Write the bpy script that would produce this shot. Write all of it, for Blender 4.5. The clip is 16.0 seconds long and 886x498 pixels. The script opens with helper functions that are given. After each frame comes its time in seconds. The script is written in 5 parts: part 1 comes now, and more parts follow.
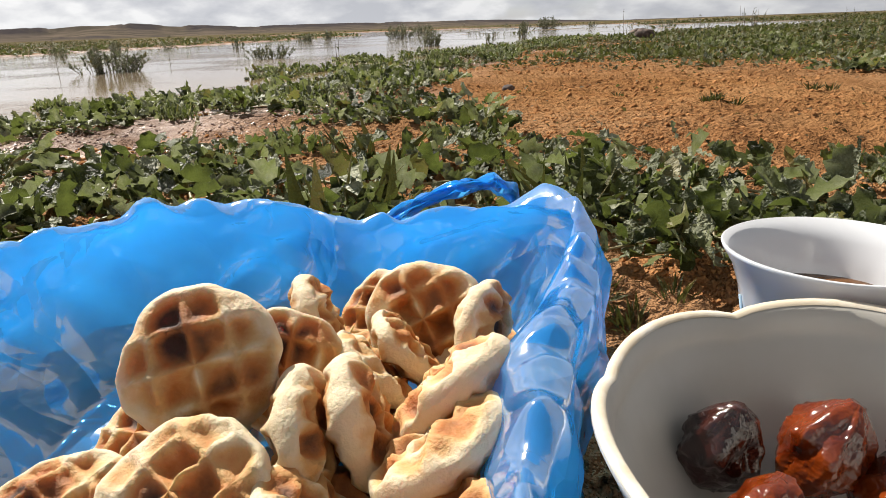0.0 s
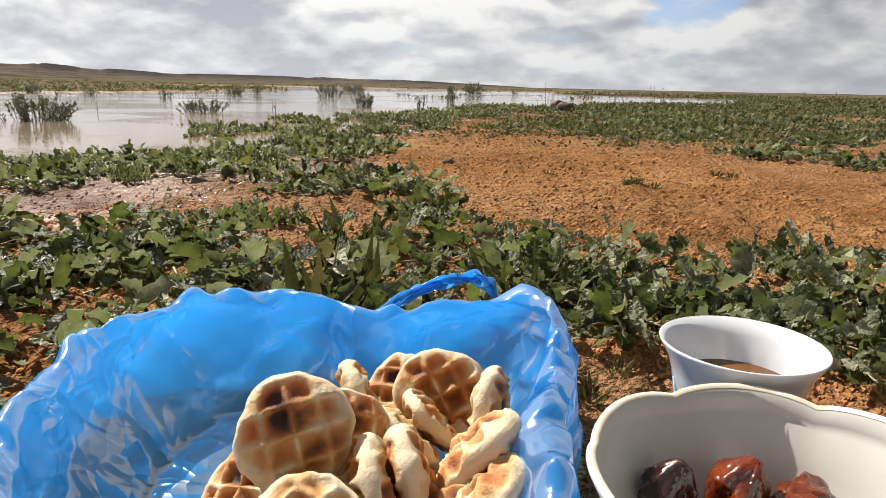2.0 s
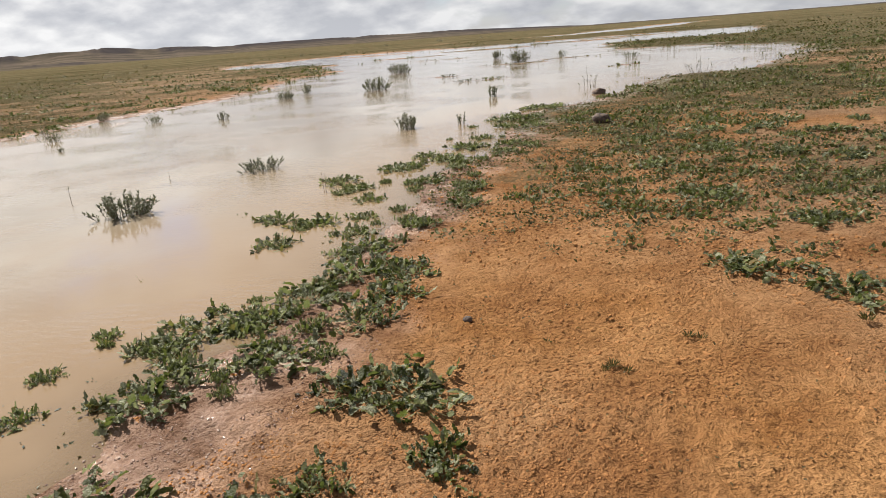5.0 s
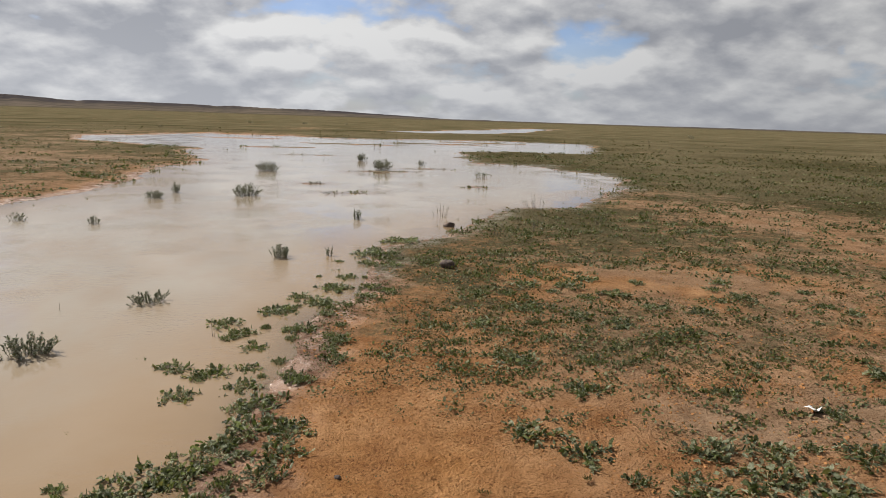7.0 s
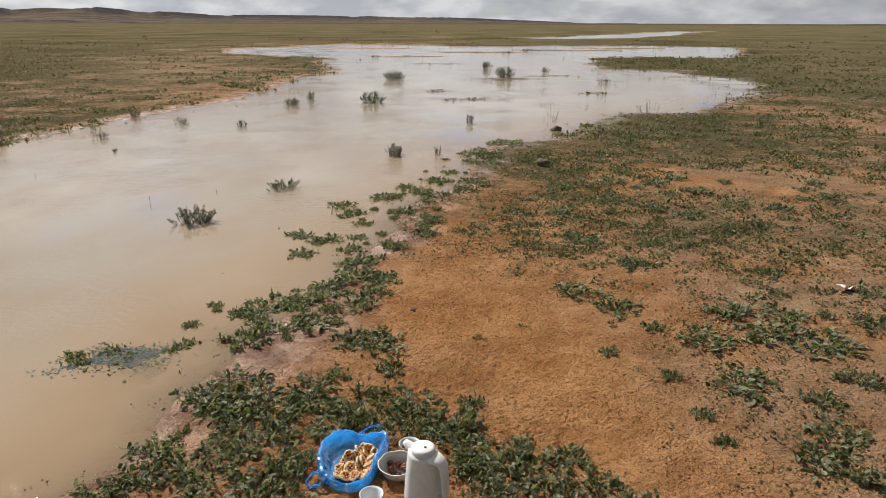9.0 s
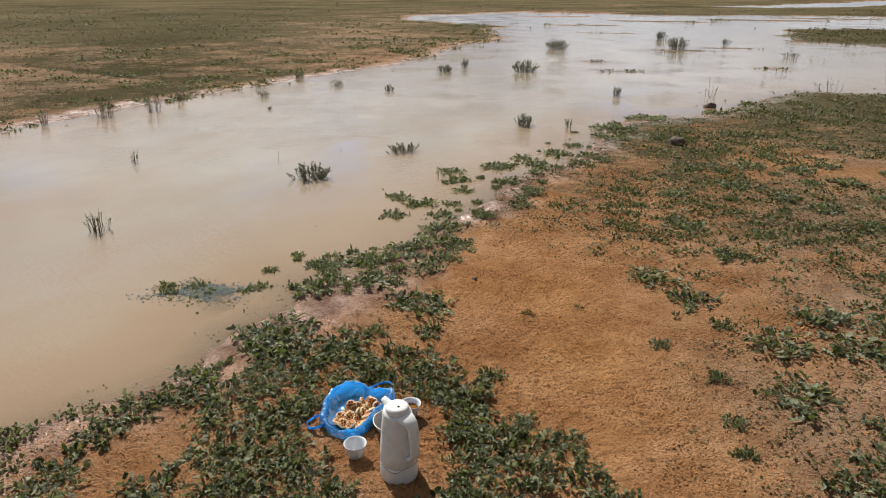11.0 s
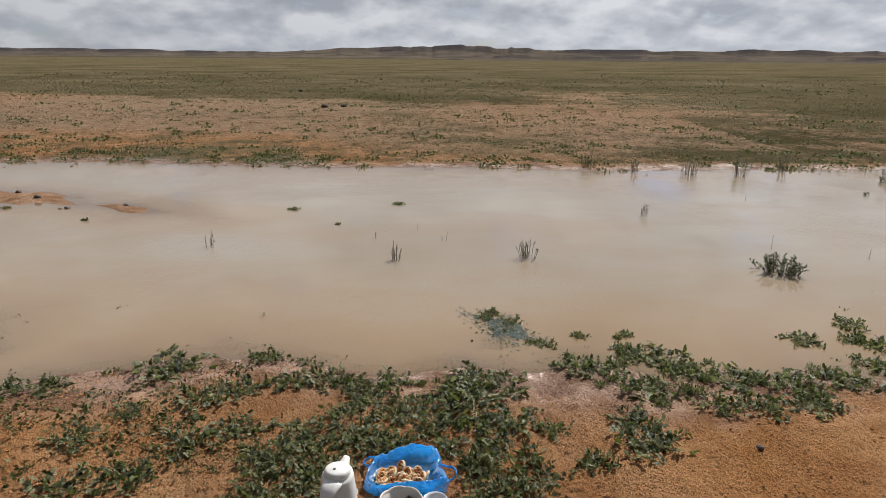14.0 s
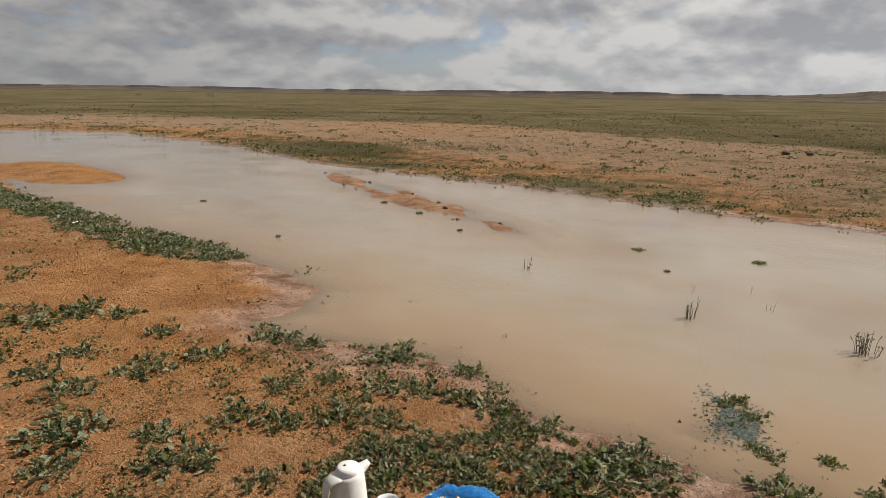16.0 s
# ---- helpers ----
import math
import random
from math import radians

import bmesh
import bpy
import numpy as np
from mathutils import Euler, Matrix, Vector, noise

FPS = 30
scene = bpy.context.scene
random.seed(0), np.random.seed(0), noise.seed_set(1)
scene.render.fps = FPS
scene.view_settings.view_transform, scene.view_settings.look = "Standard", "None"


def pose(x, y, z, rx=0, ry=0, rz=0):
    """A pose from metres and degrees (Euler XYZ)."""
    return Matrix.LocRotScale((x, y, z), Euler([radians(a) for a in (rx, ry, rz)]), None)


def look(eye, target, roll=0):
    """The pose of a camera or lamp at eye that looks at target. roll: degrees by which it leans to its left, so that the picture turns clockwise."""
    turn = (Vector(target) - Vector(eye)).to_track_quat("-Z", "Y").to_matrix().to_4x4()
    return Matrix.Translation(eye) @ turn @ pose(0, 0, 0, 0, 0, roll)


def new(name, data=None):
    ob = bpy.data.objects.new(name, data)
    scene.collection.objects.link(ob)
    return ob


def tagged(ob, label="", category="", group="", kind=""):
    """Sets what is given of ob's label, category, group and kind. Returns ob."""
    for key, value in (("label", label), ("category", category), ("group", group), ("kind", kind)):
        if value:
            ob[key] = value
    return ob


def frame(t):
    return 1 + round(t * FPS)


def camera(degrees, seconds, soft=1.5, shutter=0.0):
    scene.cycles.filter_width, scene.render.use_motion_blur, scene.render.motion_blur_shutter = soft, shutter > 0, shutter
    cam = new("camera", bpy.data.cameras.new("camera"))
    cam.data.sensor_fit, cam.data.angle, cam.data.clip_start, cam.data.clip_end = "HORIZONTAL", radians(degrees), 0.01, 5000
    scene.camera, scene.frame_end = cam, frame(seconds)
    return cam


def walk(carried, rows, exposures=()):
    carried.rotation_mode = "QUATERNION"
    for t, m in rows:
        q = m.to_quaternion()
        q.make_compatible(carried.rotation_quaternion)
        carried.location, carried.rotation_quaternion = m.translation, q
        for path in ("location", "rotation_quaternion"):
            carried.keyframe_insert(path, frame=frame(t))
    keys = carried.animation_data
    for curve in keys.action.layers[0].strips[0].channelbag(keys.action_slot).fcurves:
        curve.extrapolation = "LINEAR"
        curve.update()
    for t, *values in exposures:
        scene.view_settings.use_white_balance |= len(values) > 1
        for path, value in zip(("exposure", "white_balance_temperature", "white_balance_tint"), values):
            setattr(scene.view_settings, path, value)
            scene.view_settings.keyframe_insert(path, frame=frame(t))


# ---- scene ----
cam = camera(68.0, 16.0, soft=0.5)
PATH = [
    (0, (-0.045, 3.310, 0.122), (-0.338, 5.182, -0.518), -2.05),
    (0.5, (-0.065, 3.290, 0.131), (-0.298, 5.186, -0.461), 0.39),
    (1, (-0.072, 3.281, 0.141), (-0.251, 5.198, -0.399), 0.75),
    (1.5, (-0.073, 3.264, 0.147), (-0.190, 5.194, -0.367), 0.31),
    (2, (-0.077, 3.244, 0.161), (-0.140, 5.185, -0.319), 1.23),
    (2.5, (-0.066, 3.226, 0.178), (-0.043, 5.173, -0.279), 1.53),
    (3, (-0.065, 3.210, 0.213), (-0.070, 5.154, -0.257), 0.13),
    (3.5, (-0.052, 3.172, 0.273), (-0.218, 5.074, -0.321), -2.43),
    (4, (-0.013, 3.124, 0.373), (-0.316, 5.000, -0.252), -1.68),
    (4.5, (0.010, 3.125, 0.498), (-0.332, 4.995, -0.125), -3.98),
    (5, (0.052, 3.081, 0.762), (-0.197, 4.968, 0.148), -4.38),
    (5.2, (0.043, 3.056, 0.931), (-0.152, 4.944, 0.302), -5.35),
    (7.3, (0.042, 2.160, 1.466), (0.248, 4.115, 1.094), 2.31),
    (7.5, (0.018, 2.074, 1.476), (0.139, 4.034, 1.097), 2.01),
    (8, (0.212, 1.891, 1.449), (0.202, 3.816, 0.906), 1.85),
    (8.5, (0.313, 1.786, 1.467), (0.210, 3.681, 0.835), -0.20),
    (9, (0.384, 1.592, 1.453), (0.184, 3.473, 0.802), 0.21),
    (9.2, (0.429, 1.523, 1.464), (0.195, 3.369, 0.731), 1.71),
    (11.3, (0.975, 1.748, 1.443), (0.267, 3.472, 0.716), -0.42),
    (11.5, (1.028, 1.778, 1.458), (0.293, 3.495, 0.743), -0.38),
    (12, (1.231, 1.953, 1.456), (0.218, 3.554, 0.816), 0.79),
    (12.5, (1.400, 2.163, 1.465), (0.248, 3.678, 0.851), -0.88),
    (13, (1.515, 2.476, 1.447), (0.097, 3.766, 0.876), 0.65),
    (13.5, (1.728, 2.858, 1.390), (0.035, 3.773, 0.844), -0.77),
    (14, (1.794, 3.269, 1.369), (-0.099, 3.592, 0.812), 0.46),
    (14.5, (1.828, 3.665, 1.381), (-0.112, 3.632, 0.898), 1.05),
    (15, (1.890, 4.004, 1.384), (-0.001, 3.527, 0.941), 2.61),
    (15.5, (1.753, 4.234, 1.369), (-0.056, 3.508, 0.918), 1.06),
    (16, (1.532, 4.400, 1.342), (-0.137, 3.397, 0.886), 1.00),
]
walk(cam, [(t, look(eye, target, roll)) for t, eye, target, roll in PATH],
     exposures=[(0, 0.78, 6500, 10), (2.5, 0.82, 6500, 10), (4.0, 0.88, 6500, 10), (5.2, 0.74, 6500, 10), (7.3, 0.42, 6400, 10), (9.2, 0.48, 6400, 10), (11.5, 0.50, 6150, 10), (12.5, 0.50, 6100, 10), (13.5, 0.38, 6100, 10), (15.2, 0.22, 6550, 10), (16.0, 0.32, 6650, 10)])

# ---- light ----
SUN_AZ, SUN_EL = radians(48), radians(44)      # azimuth to the left of +y
SUN_DIR = Vector((-math.sin(SUN_AZ) * math.cos(SUN_EL), math.cos(SUN_AZ) * math.cos(SUN_EL), math.sin(SUN_EL)))
sun = new("sun", bpy.data.lights.new("sun", "SUN"))
sun.data.energy, sun.data.angle, sun.data.color = 5.0, radians(0.6), (1.0, 0.94, 0.84)
sun.matrix_world = look((0, 0, 20), Vector((0, 0, 20)) - SUN_DIR)


class Nodes:
    """Short-hand for building node trees."""

    def __init__(self, tree):
        self.tree = tree
        tree.nodes.clear()

    def add(self, kind, **values):
        node = self.tree.nodes.new(kind)
        for key, value in values.items():
            if key in node.inputs:
                self.put(node.inputs[key], value)
            elif key.startswith("in") and key[2:].isdigit():
                self.put(node.inputs[int(key[2:])], value)
            elif key == "operation":
                node.operation = value
            elif key == "blend_type":
                node.blend_type = value
            elif key == "data_type":
                node.data_type = value
            elif key == "attribute_name":
                node.attribute_name = value
            elif key == "sky_type":
                node.sky_type = value
        return node

    def put(self, socket, value):
        if hasattr(value, "is_output"):
            self.tree.links.new(value, socket)
        else:
            socket.default_value = value

    def math(self, operation, a, b=0.0, clamp=False):
        node = self.tree.nodes.new("ShaderNodeMath")
        node.operation, node.use_clamp = operation, clamp
        self.put(node.inputs[0], a)
        self.put(node.inputs[1], b)
        return node.outputs[0]

    def mix(self, factor, a, b, blend="MIX"):
        node = self.tree.nodes.new("ShaderNodeMix")
        node.data_type, node.blend_type = "RGBA", blend
        self.put(node.inputs[0], factor)
        self.put(node.inputs[6], a)
        self.put(node.inputs[7], b)
        return node.outputs[2]

    def ramp(self, value, *stops):
        node = self.tree.nodes.new("ShaderNodeValToRGB")
        self.put(node.inputs[0], value)
        els = node.color_ramp.elements
        while len(els) < len(stops):
            els.new(0.5)
        for el, (pos, col) in zip(els, stops):
            el.position = pos
            el.color = (col, col, col, 1) if isinstance(col, (int, float)) else (*col, 1)
        return node.outputs[0]

    def noise(self, vector, scale, detail=4.0, rough=0.55, distort=0.0):
        node = self.tree.nodes.new("ShaderNodeTexNoise")
        if vector is not None:
            self.put(node.inputs["Vector"], vector)
        for key, value in (("Scale", scale), ("Detail", detail), ("Roughness", rough), ("Distortion", distort)):
            node.inputs[key].default_value = value
        return node.outputs["Fac"]


def col(r, g, b):
    return (r, g, b, 1.0)


world = bpy.data.worlds.new("sky")
scene.world = world
world.use_nodes = True
w = Nodes(world.node_tree)
coords = w.add("ShaderNodeTexCoord").outputs["Generated"]
split = w.add("ShaderNodeSeparateXYZ", Vector=coords)
dx, dy, dz = split.outputs
up = w.math("MAXIMUM", dz, 0.0)
lift = w.math("DIVIDE", 1.0, w.math("ADD", up, 0.40))                      # clouds lie in a flat layer
layer = w.add("ShaderNodeCombineXYZ", X=w.math("MULTIPLY", dx, lift), Y=w.math("MULTIPLY", dy, lift), Z=0.35).outputs[0]
above = w.add("ShaderNodeVectorMath", operation="SCALE", in0=layer, Scale=0.955).outputs[0]


def billow(vector):
    """Heaped cloud shapes: rounded cells of two sizes on a wandering base."""
    wander = w.add("ShaderNodeTexNoise", Vector=vector, Scale=5.0, Detail=4.0).outputs["Color"]
    moved = w.add("ShaderNodeVectorMath", operation="ADD", in0=vector, in1=w.add("ShaderNodeVectorMath", operation="SCALE", in0=wander, Scale=0.22).outputs[0]).outputs[0]
    total = w.noise(vector, 3.1, 7.0, 0.56)
    for scale, share in ((4.6, 0.30), (11.0, 0.15)):
        cells = w.add("ShaderNodeTexVoronoi", Vector=moved, Scale=scale)
        cells.feature = "SMOOTH_F1"
        cells.inputs["Smoothness"].default_value = 0.35
        total = w.math("ADD", total, w.math("MULTIPLY", w.math("SUBTRACT", 0.42, cells.outputs["Distance"]), share))
    return total


here, higher = billow(layer), billow(above)
big = w.noise(layer, 1.3, 3.0, 0.5)
edge_light = w.math("MULTIPLY", w.math("SUBTRACT", here, higher), 2.3)     # tops catch the sun, undersides are grey
shade = w.math("ADD", w.math("ADD", edge_light, 0.56), w.math("SUBTRACT", w.math("MULTIPLY", w.math("SUBTRACT", 0.5, big), 1.1), w.math("MULTIPLY", w.math("SUBTRACT", here, 0.5), 0.55)))
cover = w.math("ADD", w.math("MULTIPLY", here, 0.6), w.math("MULTIPLY", big, 0.4))
sky = w.add("ShaderNodeTexSky", sky_type="NISHITA")
sky.sun_disc, sky.sun_elevation, sky.sun_rotation = False, SUN_EL, -SUN_AZ
blue = w.mix(1.0, sky.outputs[0], col(0.095, 0.105, 0.135), "MULTIPLY")
# clouds are brighter around the sun, greyer on the other side of the sky and overhead
toward = w.add("ShaderNodeVectorMath", operation="DOT_PRODUCT", in0=coords, in1=SUN_DIR).outputs["Value"]
lit = w.math("MULTIPLY", w.math("ADD", w.math("MULTIPLY", toward, 0.42), 0.48), w.math("SUBTRACT", 1.0, w.math("MULTIPLY", up, 0.68)))
body = w.ramp(shade,
              (0.18, (0.66, 0.68, 0.74)), (0.44, (0.88, 0.89, 0.93)), (0.64, (1.12, 1.12, 1.13)), (0.88, (1.40, 1.39, 1.37)))
cloud = w.mix(1.0, body, w.add("ShaderNodeCombineXYZ", X=lit, Y=lit, Z=lit).outputs[0], "MULTIPLY")
mask = w.ramp(cover, (0.325, 0.15), (0.41, 1.0))
low = w.ramp(dz, (0.0, 1.0), (0.12, 0.0))
veil = w.mix(1.0, col(0.86, 0.88, 0.93), w.add("ShaderNodeCombineXYZ", X=lit, Y=lit, Z=lit).outputs[0], "MULTIPLY")
haze = w.mix(w.math("MULTIPLY", low, 0.5), w.mix(mask, blue, cloud), veil)
back = w.add("ShaderNodeBackground", Color=haze, Strength=0.59)
w.tree.links.new(back.outputs[0], w.add("ShaderNodeOutputWorld").inputs[0])


# ---- materials ----
def material(name):
    mat = bpy.data.materials.new(name)
    mat.use_nodes = True
    return mat, Nodes(mat.node_tree)


def finish(n, base, rough, normal=None, metal=0.0, extra=()):
    bsdf = n.add("ShaderNodeBsdfPrincipled")
    n.put(bsdf.inputs["Base Color"], base)
    n.put(bsdf.inputs["Roughness"], rough)
    bsdf.inputs["Metallic"].default_value = metal
    if normal is not None:
        n.put(bsdf.inputs["Normal"], normal)
    for key, value in extra:
        n.put(bsdf.inputs[key], value)
    out = n.add("ShaderNodeOutputMaterial")
    n.tree.links.new(bsdf.outputs[0], out.inputs[0])
    return bsdf, out


def bump(n, height, distance, strength=1.0):
    return n.add("ShaderNodeBump", Height=height, Distance=distance, Strength=strength).outputs[0]


def where(n):
    return n.add("ShaderNodeNewGeometry").outputs["Position"]


def attribute(n, name):
    return n.add("ShaderNodeAttribute", attribute_name=name).outputs["Fac"]


def soil_material():
    mat, n = material("sandy_soil")
    p = where(n)
    coarse, mid, fine, grit = n.noise(p, 0.9, 5), n.noise(p, 5.0, 6, 0.62), n.noise(p, 48.0, 5, 0.68), n.noise(p, 240.0, 3, 0.6)
    dry = n.mix(n.ramp(mid, (0.32, 0.0), (0.66, 1.0)), col(0.285, 0.143, 0.064), col(0.45, 0.262, 0.142))
    dry = n.mix(attribute(n, "orange"), dry, n.mix(n.ramp(mid, (0.32, 0.0), (0.66, 1.0)), col(0.350, 0.166, 0.062), col(0.51, 0.272, 0.118)))
    dry = n.mix(n.ramp(coarse, (0.42, 0.0), (0.64, 0.5)), dry, col(0.46, 0.265, 0.140))
    dry = n.mix(n.ramp(n.noise(p, 1.9, 6, 0.65), (0.47, 0.0), (0.64, 0.65)), dry, col(0.255, 0.110, 0.042))
    dry = n.mix(attribute(n, "pale"), dry, n.mix(n.ramp(mid, (0.3, 0.0), (0.7, 1.0)), col(0.200, 0.140, 0.092), col(0.35, 0.258, 0.182)))
    moist = n.mix(n.ramp(mid, (0.35, 0.0), (0.65, 1.0)), col(0.165, 0.090, 0.056), col(0.30, 0.192, 0.138))
    base = n.mix(attribute(n, "wet"), dry, moist)
    # thin cover of tiny plants on the open plain
    stretch = n.add("ShaderNodeVectorMath", operation="MULTIPLY", in0=p, in1=(0.16, 0.09, 0.1)).outputs[0]
    tracks = n.math("ADD", n.math("MULTIPLY", n.noise(stretch, 1.0, 6, 0.62), 0.34), n.math("MULTIPLY", n.noise(p, 0.7, 6, 0.62), 0.26))
    patch = n.math("ADD", tracks, n.math("ADD", n.math("MULTIPLY", n.noise(p, 2.6, 7, 0.75), 0.22), n.math("MULTIPLY", n.noise(p, 9.0, 4, 0.7), 0.18)))
    green = n.mix(n.ramp(n.noise(p, 0.12, 5, 0.6), (0.35, 0.0), (0.65, 1.0)), col(0.066, 0.063, 0.032), col(0.148, 0.127, 0.076))
    grown = attribute(n, "cover")
    edge_of = n.math("SUBTRACT", 0.60, n.math("MULTIPLY", grown, 0.27))
    thin = n.math("MULTIPLY", n.math("MULTIPLY", n.math("SUBTRACT", patch, edge_of), 14.0, clamp=True), n.math("MULTIPLY", grown, 6.0, clamp=True))
    base = n.mix(thin, base, green)
    # hollows of the fine relief carry their shade in the base colour
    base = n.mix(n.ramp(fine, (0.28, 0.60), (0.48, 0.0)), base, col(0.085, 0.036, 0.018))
    # crumbly grain: small lumps in patches, with shade painted into the gaps between them
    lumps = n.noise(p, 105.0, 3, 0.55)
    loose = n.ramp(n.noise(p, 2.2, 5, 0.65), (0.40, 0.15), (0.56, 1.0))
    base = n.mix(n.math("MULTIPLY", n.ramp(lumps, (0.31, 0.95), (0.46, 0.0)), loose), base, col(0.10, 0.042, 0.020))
    base = n.mix(n.ramp(grit, (0.60, 0.0), (0.75, 0.35)), base, col(0.46, 0.28, 0.16))
    # far rock, its colour darkened to hold the shadow of clouds
    base = n.mix(attribute(n, "rock"), base, n.mix(n.noise(p, 0.012, 6, 0.7), col(0.018, 0.016, 0.019), col(0.055, 0.046, 0.046)))
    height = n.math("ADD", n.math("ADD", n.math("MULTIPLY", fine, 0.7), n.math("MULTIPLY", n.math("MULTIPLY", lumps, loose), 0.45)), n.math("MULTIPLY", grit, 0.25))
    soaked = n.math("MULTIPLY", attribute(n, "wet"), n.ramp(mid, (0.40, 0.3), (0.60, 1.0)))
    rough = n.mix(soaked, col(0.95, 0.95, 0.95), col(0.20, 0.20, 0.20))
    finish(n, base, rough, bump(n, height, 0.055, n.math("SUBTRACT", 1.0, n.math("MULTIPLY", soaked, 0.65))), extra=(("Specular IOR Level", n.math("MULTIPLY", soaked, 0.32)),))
    return mat


def hill_material():
    mat, n = material("hill_ground")
    p = where(n)
    slope = n.mix(n.ramp(n.noise(p, 0.012, 6, 0.65), (0.38, 0.0), (0.62, 1.0)), col(0.066, 0.058, 0.044), col(0.135, 0.108, 0.086))
    # rock of the rims; cloud shadow is painted into this dark purple-grey
    stone = n.mix(n.noise(p, 0.03, 6, 0.7), col(0.022, 0.021, 0.025), col(0.078, 0.068, 0.068))
    mottled = n.math("MULTIPLY", attribute(n, "rock"), n.ramp(n.noise(p, 0.02, 6, 0.7), (0.36, 0.55), (0.50, 1.0)))
    finish(n, n.mix(mottled, slope, stone), 1.0, extra=(("Specular IOR Level", 0.0),))
    return mat


def water_material():
    mat, n = material("muddy_water")
    p = where(n)
    deep = attribute(n, "depth")
    far_tint = n.mix(n.ramp(n.noise(p, 0.35, 4), (0.35, 0.0), (0.65, 1.0)), col(0.272, 0.221, 0.166), col(0.308, 0.266, 0.211))
    far_tint = n.mix(n.ramp(n.noise(n.add("ShaderNodeVectorMath", operation="MULTIPLY", in0=p, in1=(0.8, 0.45, 1.0)).outputs[0], 1.5, 5, 0.6), (0.42, 0.0), (0.62, 0.7)), far_tint, col(0.275, 0.200, 0.130))
    tint = n.mix(n.ramp(deep, (0.45, 0.0), (0.92, 1.0)), col(0.305, 0.212, 0.128), far_tint)
    flow = n.add("ShaderNodeVectorMath", operation="MULTIPLY", in0=p, in1=(1.0, 2.2, 1.0)).outputs[0]
    ripple = n.math("ADD", n.noise(flow, 17.0, 3, 0.55), n.math("MULTIPLY", n.noise(p, 2.4, 2), 0.4))
    calm = n.ramp(n.noise(p, 0.8, 3), (0.46, 0.12), (0.60, 1.0))
    normal = n.add("ShaderNodeBump", Height=ripple, Distance=0.006, Strength=n.math("MULTIPLY", calm, 0.80)).outputs[0]
    mud = n.add("ShaderNodeBsdfDiffuse", Color=tint)
    clear = n.add("ShaderNodeBsdfTransparent", Color=col(0.95, 0.80, 0.60))
    thick = n.ramp(attribute(n, "depth"), (0.0, 0.45), (0.25, 0.72), (0.65, 0.90), (1.0, 0.96))
    under = n.add("ShaderNodeMixShader", in0=thick, in1=clear.outputs[0], in2=mud.outputs[0])
    gloss = n.add("ShaderNodeBsdfGlossy", Color=col(1, 1, 1), Roughness=0.015, Normal=normal)
    facing = n.add("ShaderNodeFresnel", IOR=1.41, Normal=normal)
    both = n.add("ShaderNodeMixShader", in0=facing.outputs[0], in1=under.outputs[0], in2=gloss.outputs[0])
    n.tree.links.new(both.outputs[0], n.add("ShaderNodeOutputMaterial").inputs[0])
    return mat


def leaf_material(name, dark, pale, dusty, rough=0.5, glow_share=0.28, shine=0.25):
    mat, n = material(name)
    p = where(n)
    pick = n.add("ShaderNodeNewGeometry").outputs["Random Per Island"]
    obj = n.add("ShaderNodeObjectInfo").outputs["Random"]
    shift = n.math("FRACT", n.math("ADD", pick, obj))
    base = n.mix(n.ramp(shift, (0.20, 0.0), (0.95, 1.0)), col(*dark), col(*pale))
    # dust on some leaves, paler than dust alone: bright glints are painted in too
    dust_and_glint = n.math("MULTIPLY", n.ramp(n.math("FRACT", n.math("MULTIPLY", shift, 7.3)), (0.34, 0.0), (0.80, 0.95)), n.ramp(n.noise(p, 60.0, 5, 0.65), (0.36, 0.35), (0.58, 1.0)))
    base = n.mix(dust_and_glint, base, col(*dusty))
    base = n.mix(n.ramp(shift, (0.94, 0.0), (0.96, 0.8)), base, col(0.20, 0.14, 0.05))
    normal = bump(n, n.math("ADD", n.noise(p, 110.0, 3), n.noise(p, 260.0, 3)), 0.007, 0.8)
    bsdf = n.add("ShaderNodeBsdfPrincipled", Roughness=rough, Normal=normal)
    bsdf.inputs["Specular IOR Level"].default_value = shine
    n.put(bsdf.inputs["Base Color"], base)
    glow = n.add("ShaderNodeBsdfTranslucent", Color=n.mix(n.ramp(n.noise(p, 90.0, 3), (0.35, 0.3), (0.65, 0.8)), base, col(0.16, 0.20, 0.042)))
    both = n.add("ShaderNodeMixShader", in0=glow_share, in1=bsdf.outputs[0], in2=glow.outputs[0])
    n.tree.links.new(both.outputs[0], n.add("ShaderNodeOutputMaterial").inputs[0])
    return mat


def plain_material(name, base, rough, spots=None, scale=40.0, relief=0.0, metal=0.0, extra=()):
    mat, n = material(name)
    p = n.add("ShaderNodeTexCoord").outputs["Object"]
    tone = col(*base)
    if spots:
        tone = n.mix(n.ramp(n.noise(p, scale, 5, 0.6), (0.42, 0.0), (0.68, 1.0)), col(*base), col(*spots))
    normal = bump(n, n.noise(p, scale * 2.2, 4), relief, 0.7) if relief else None
    finish(n, tone, rough, normal, metal, extra)
    return mat


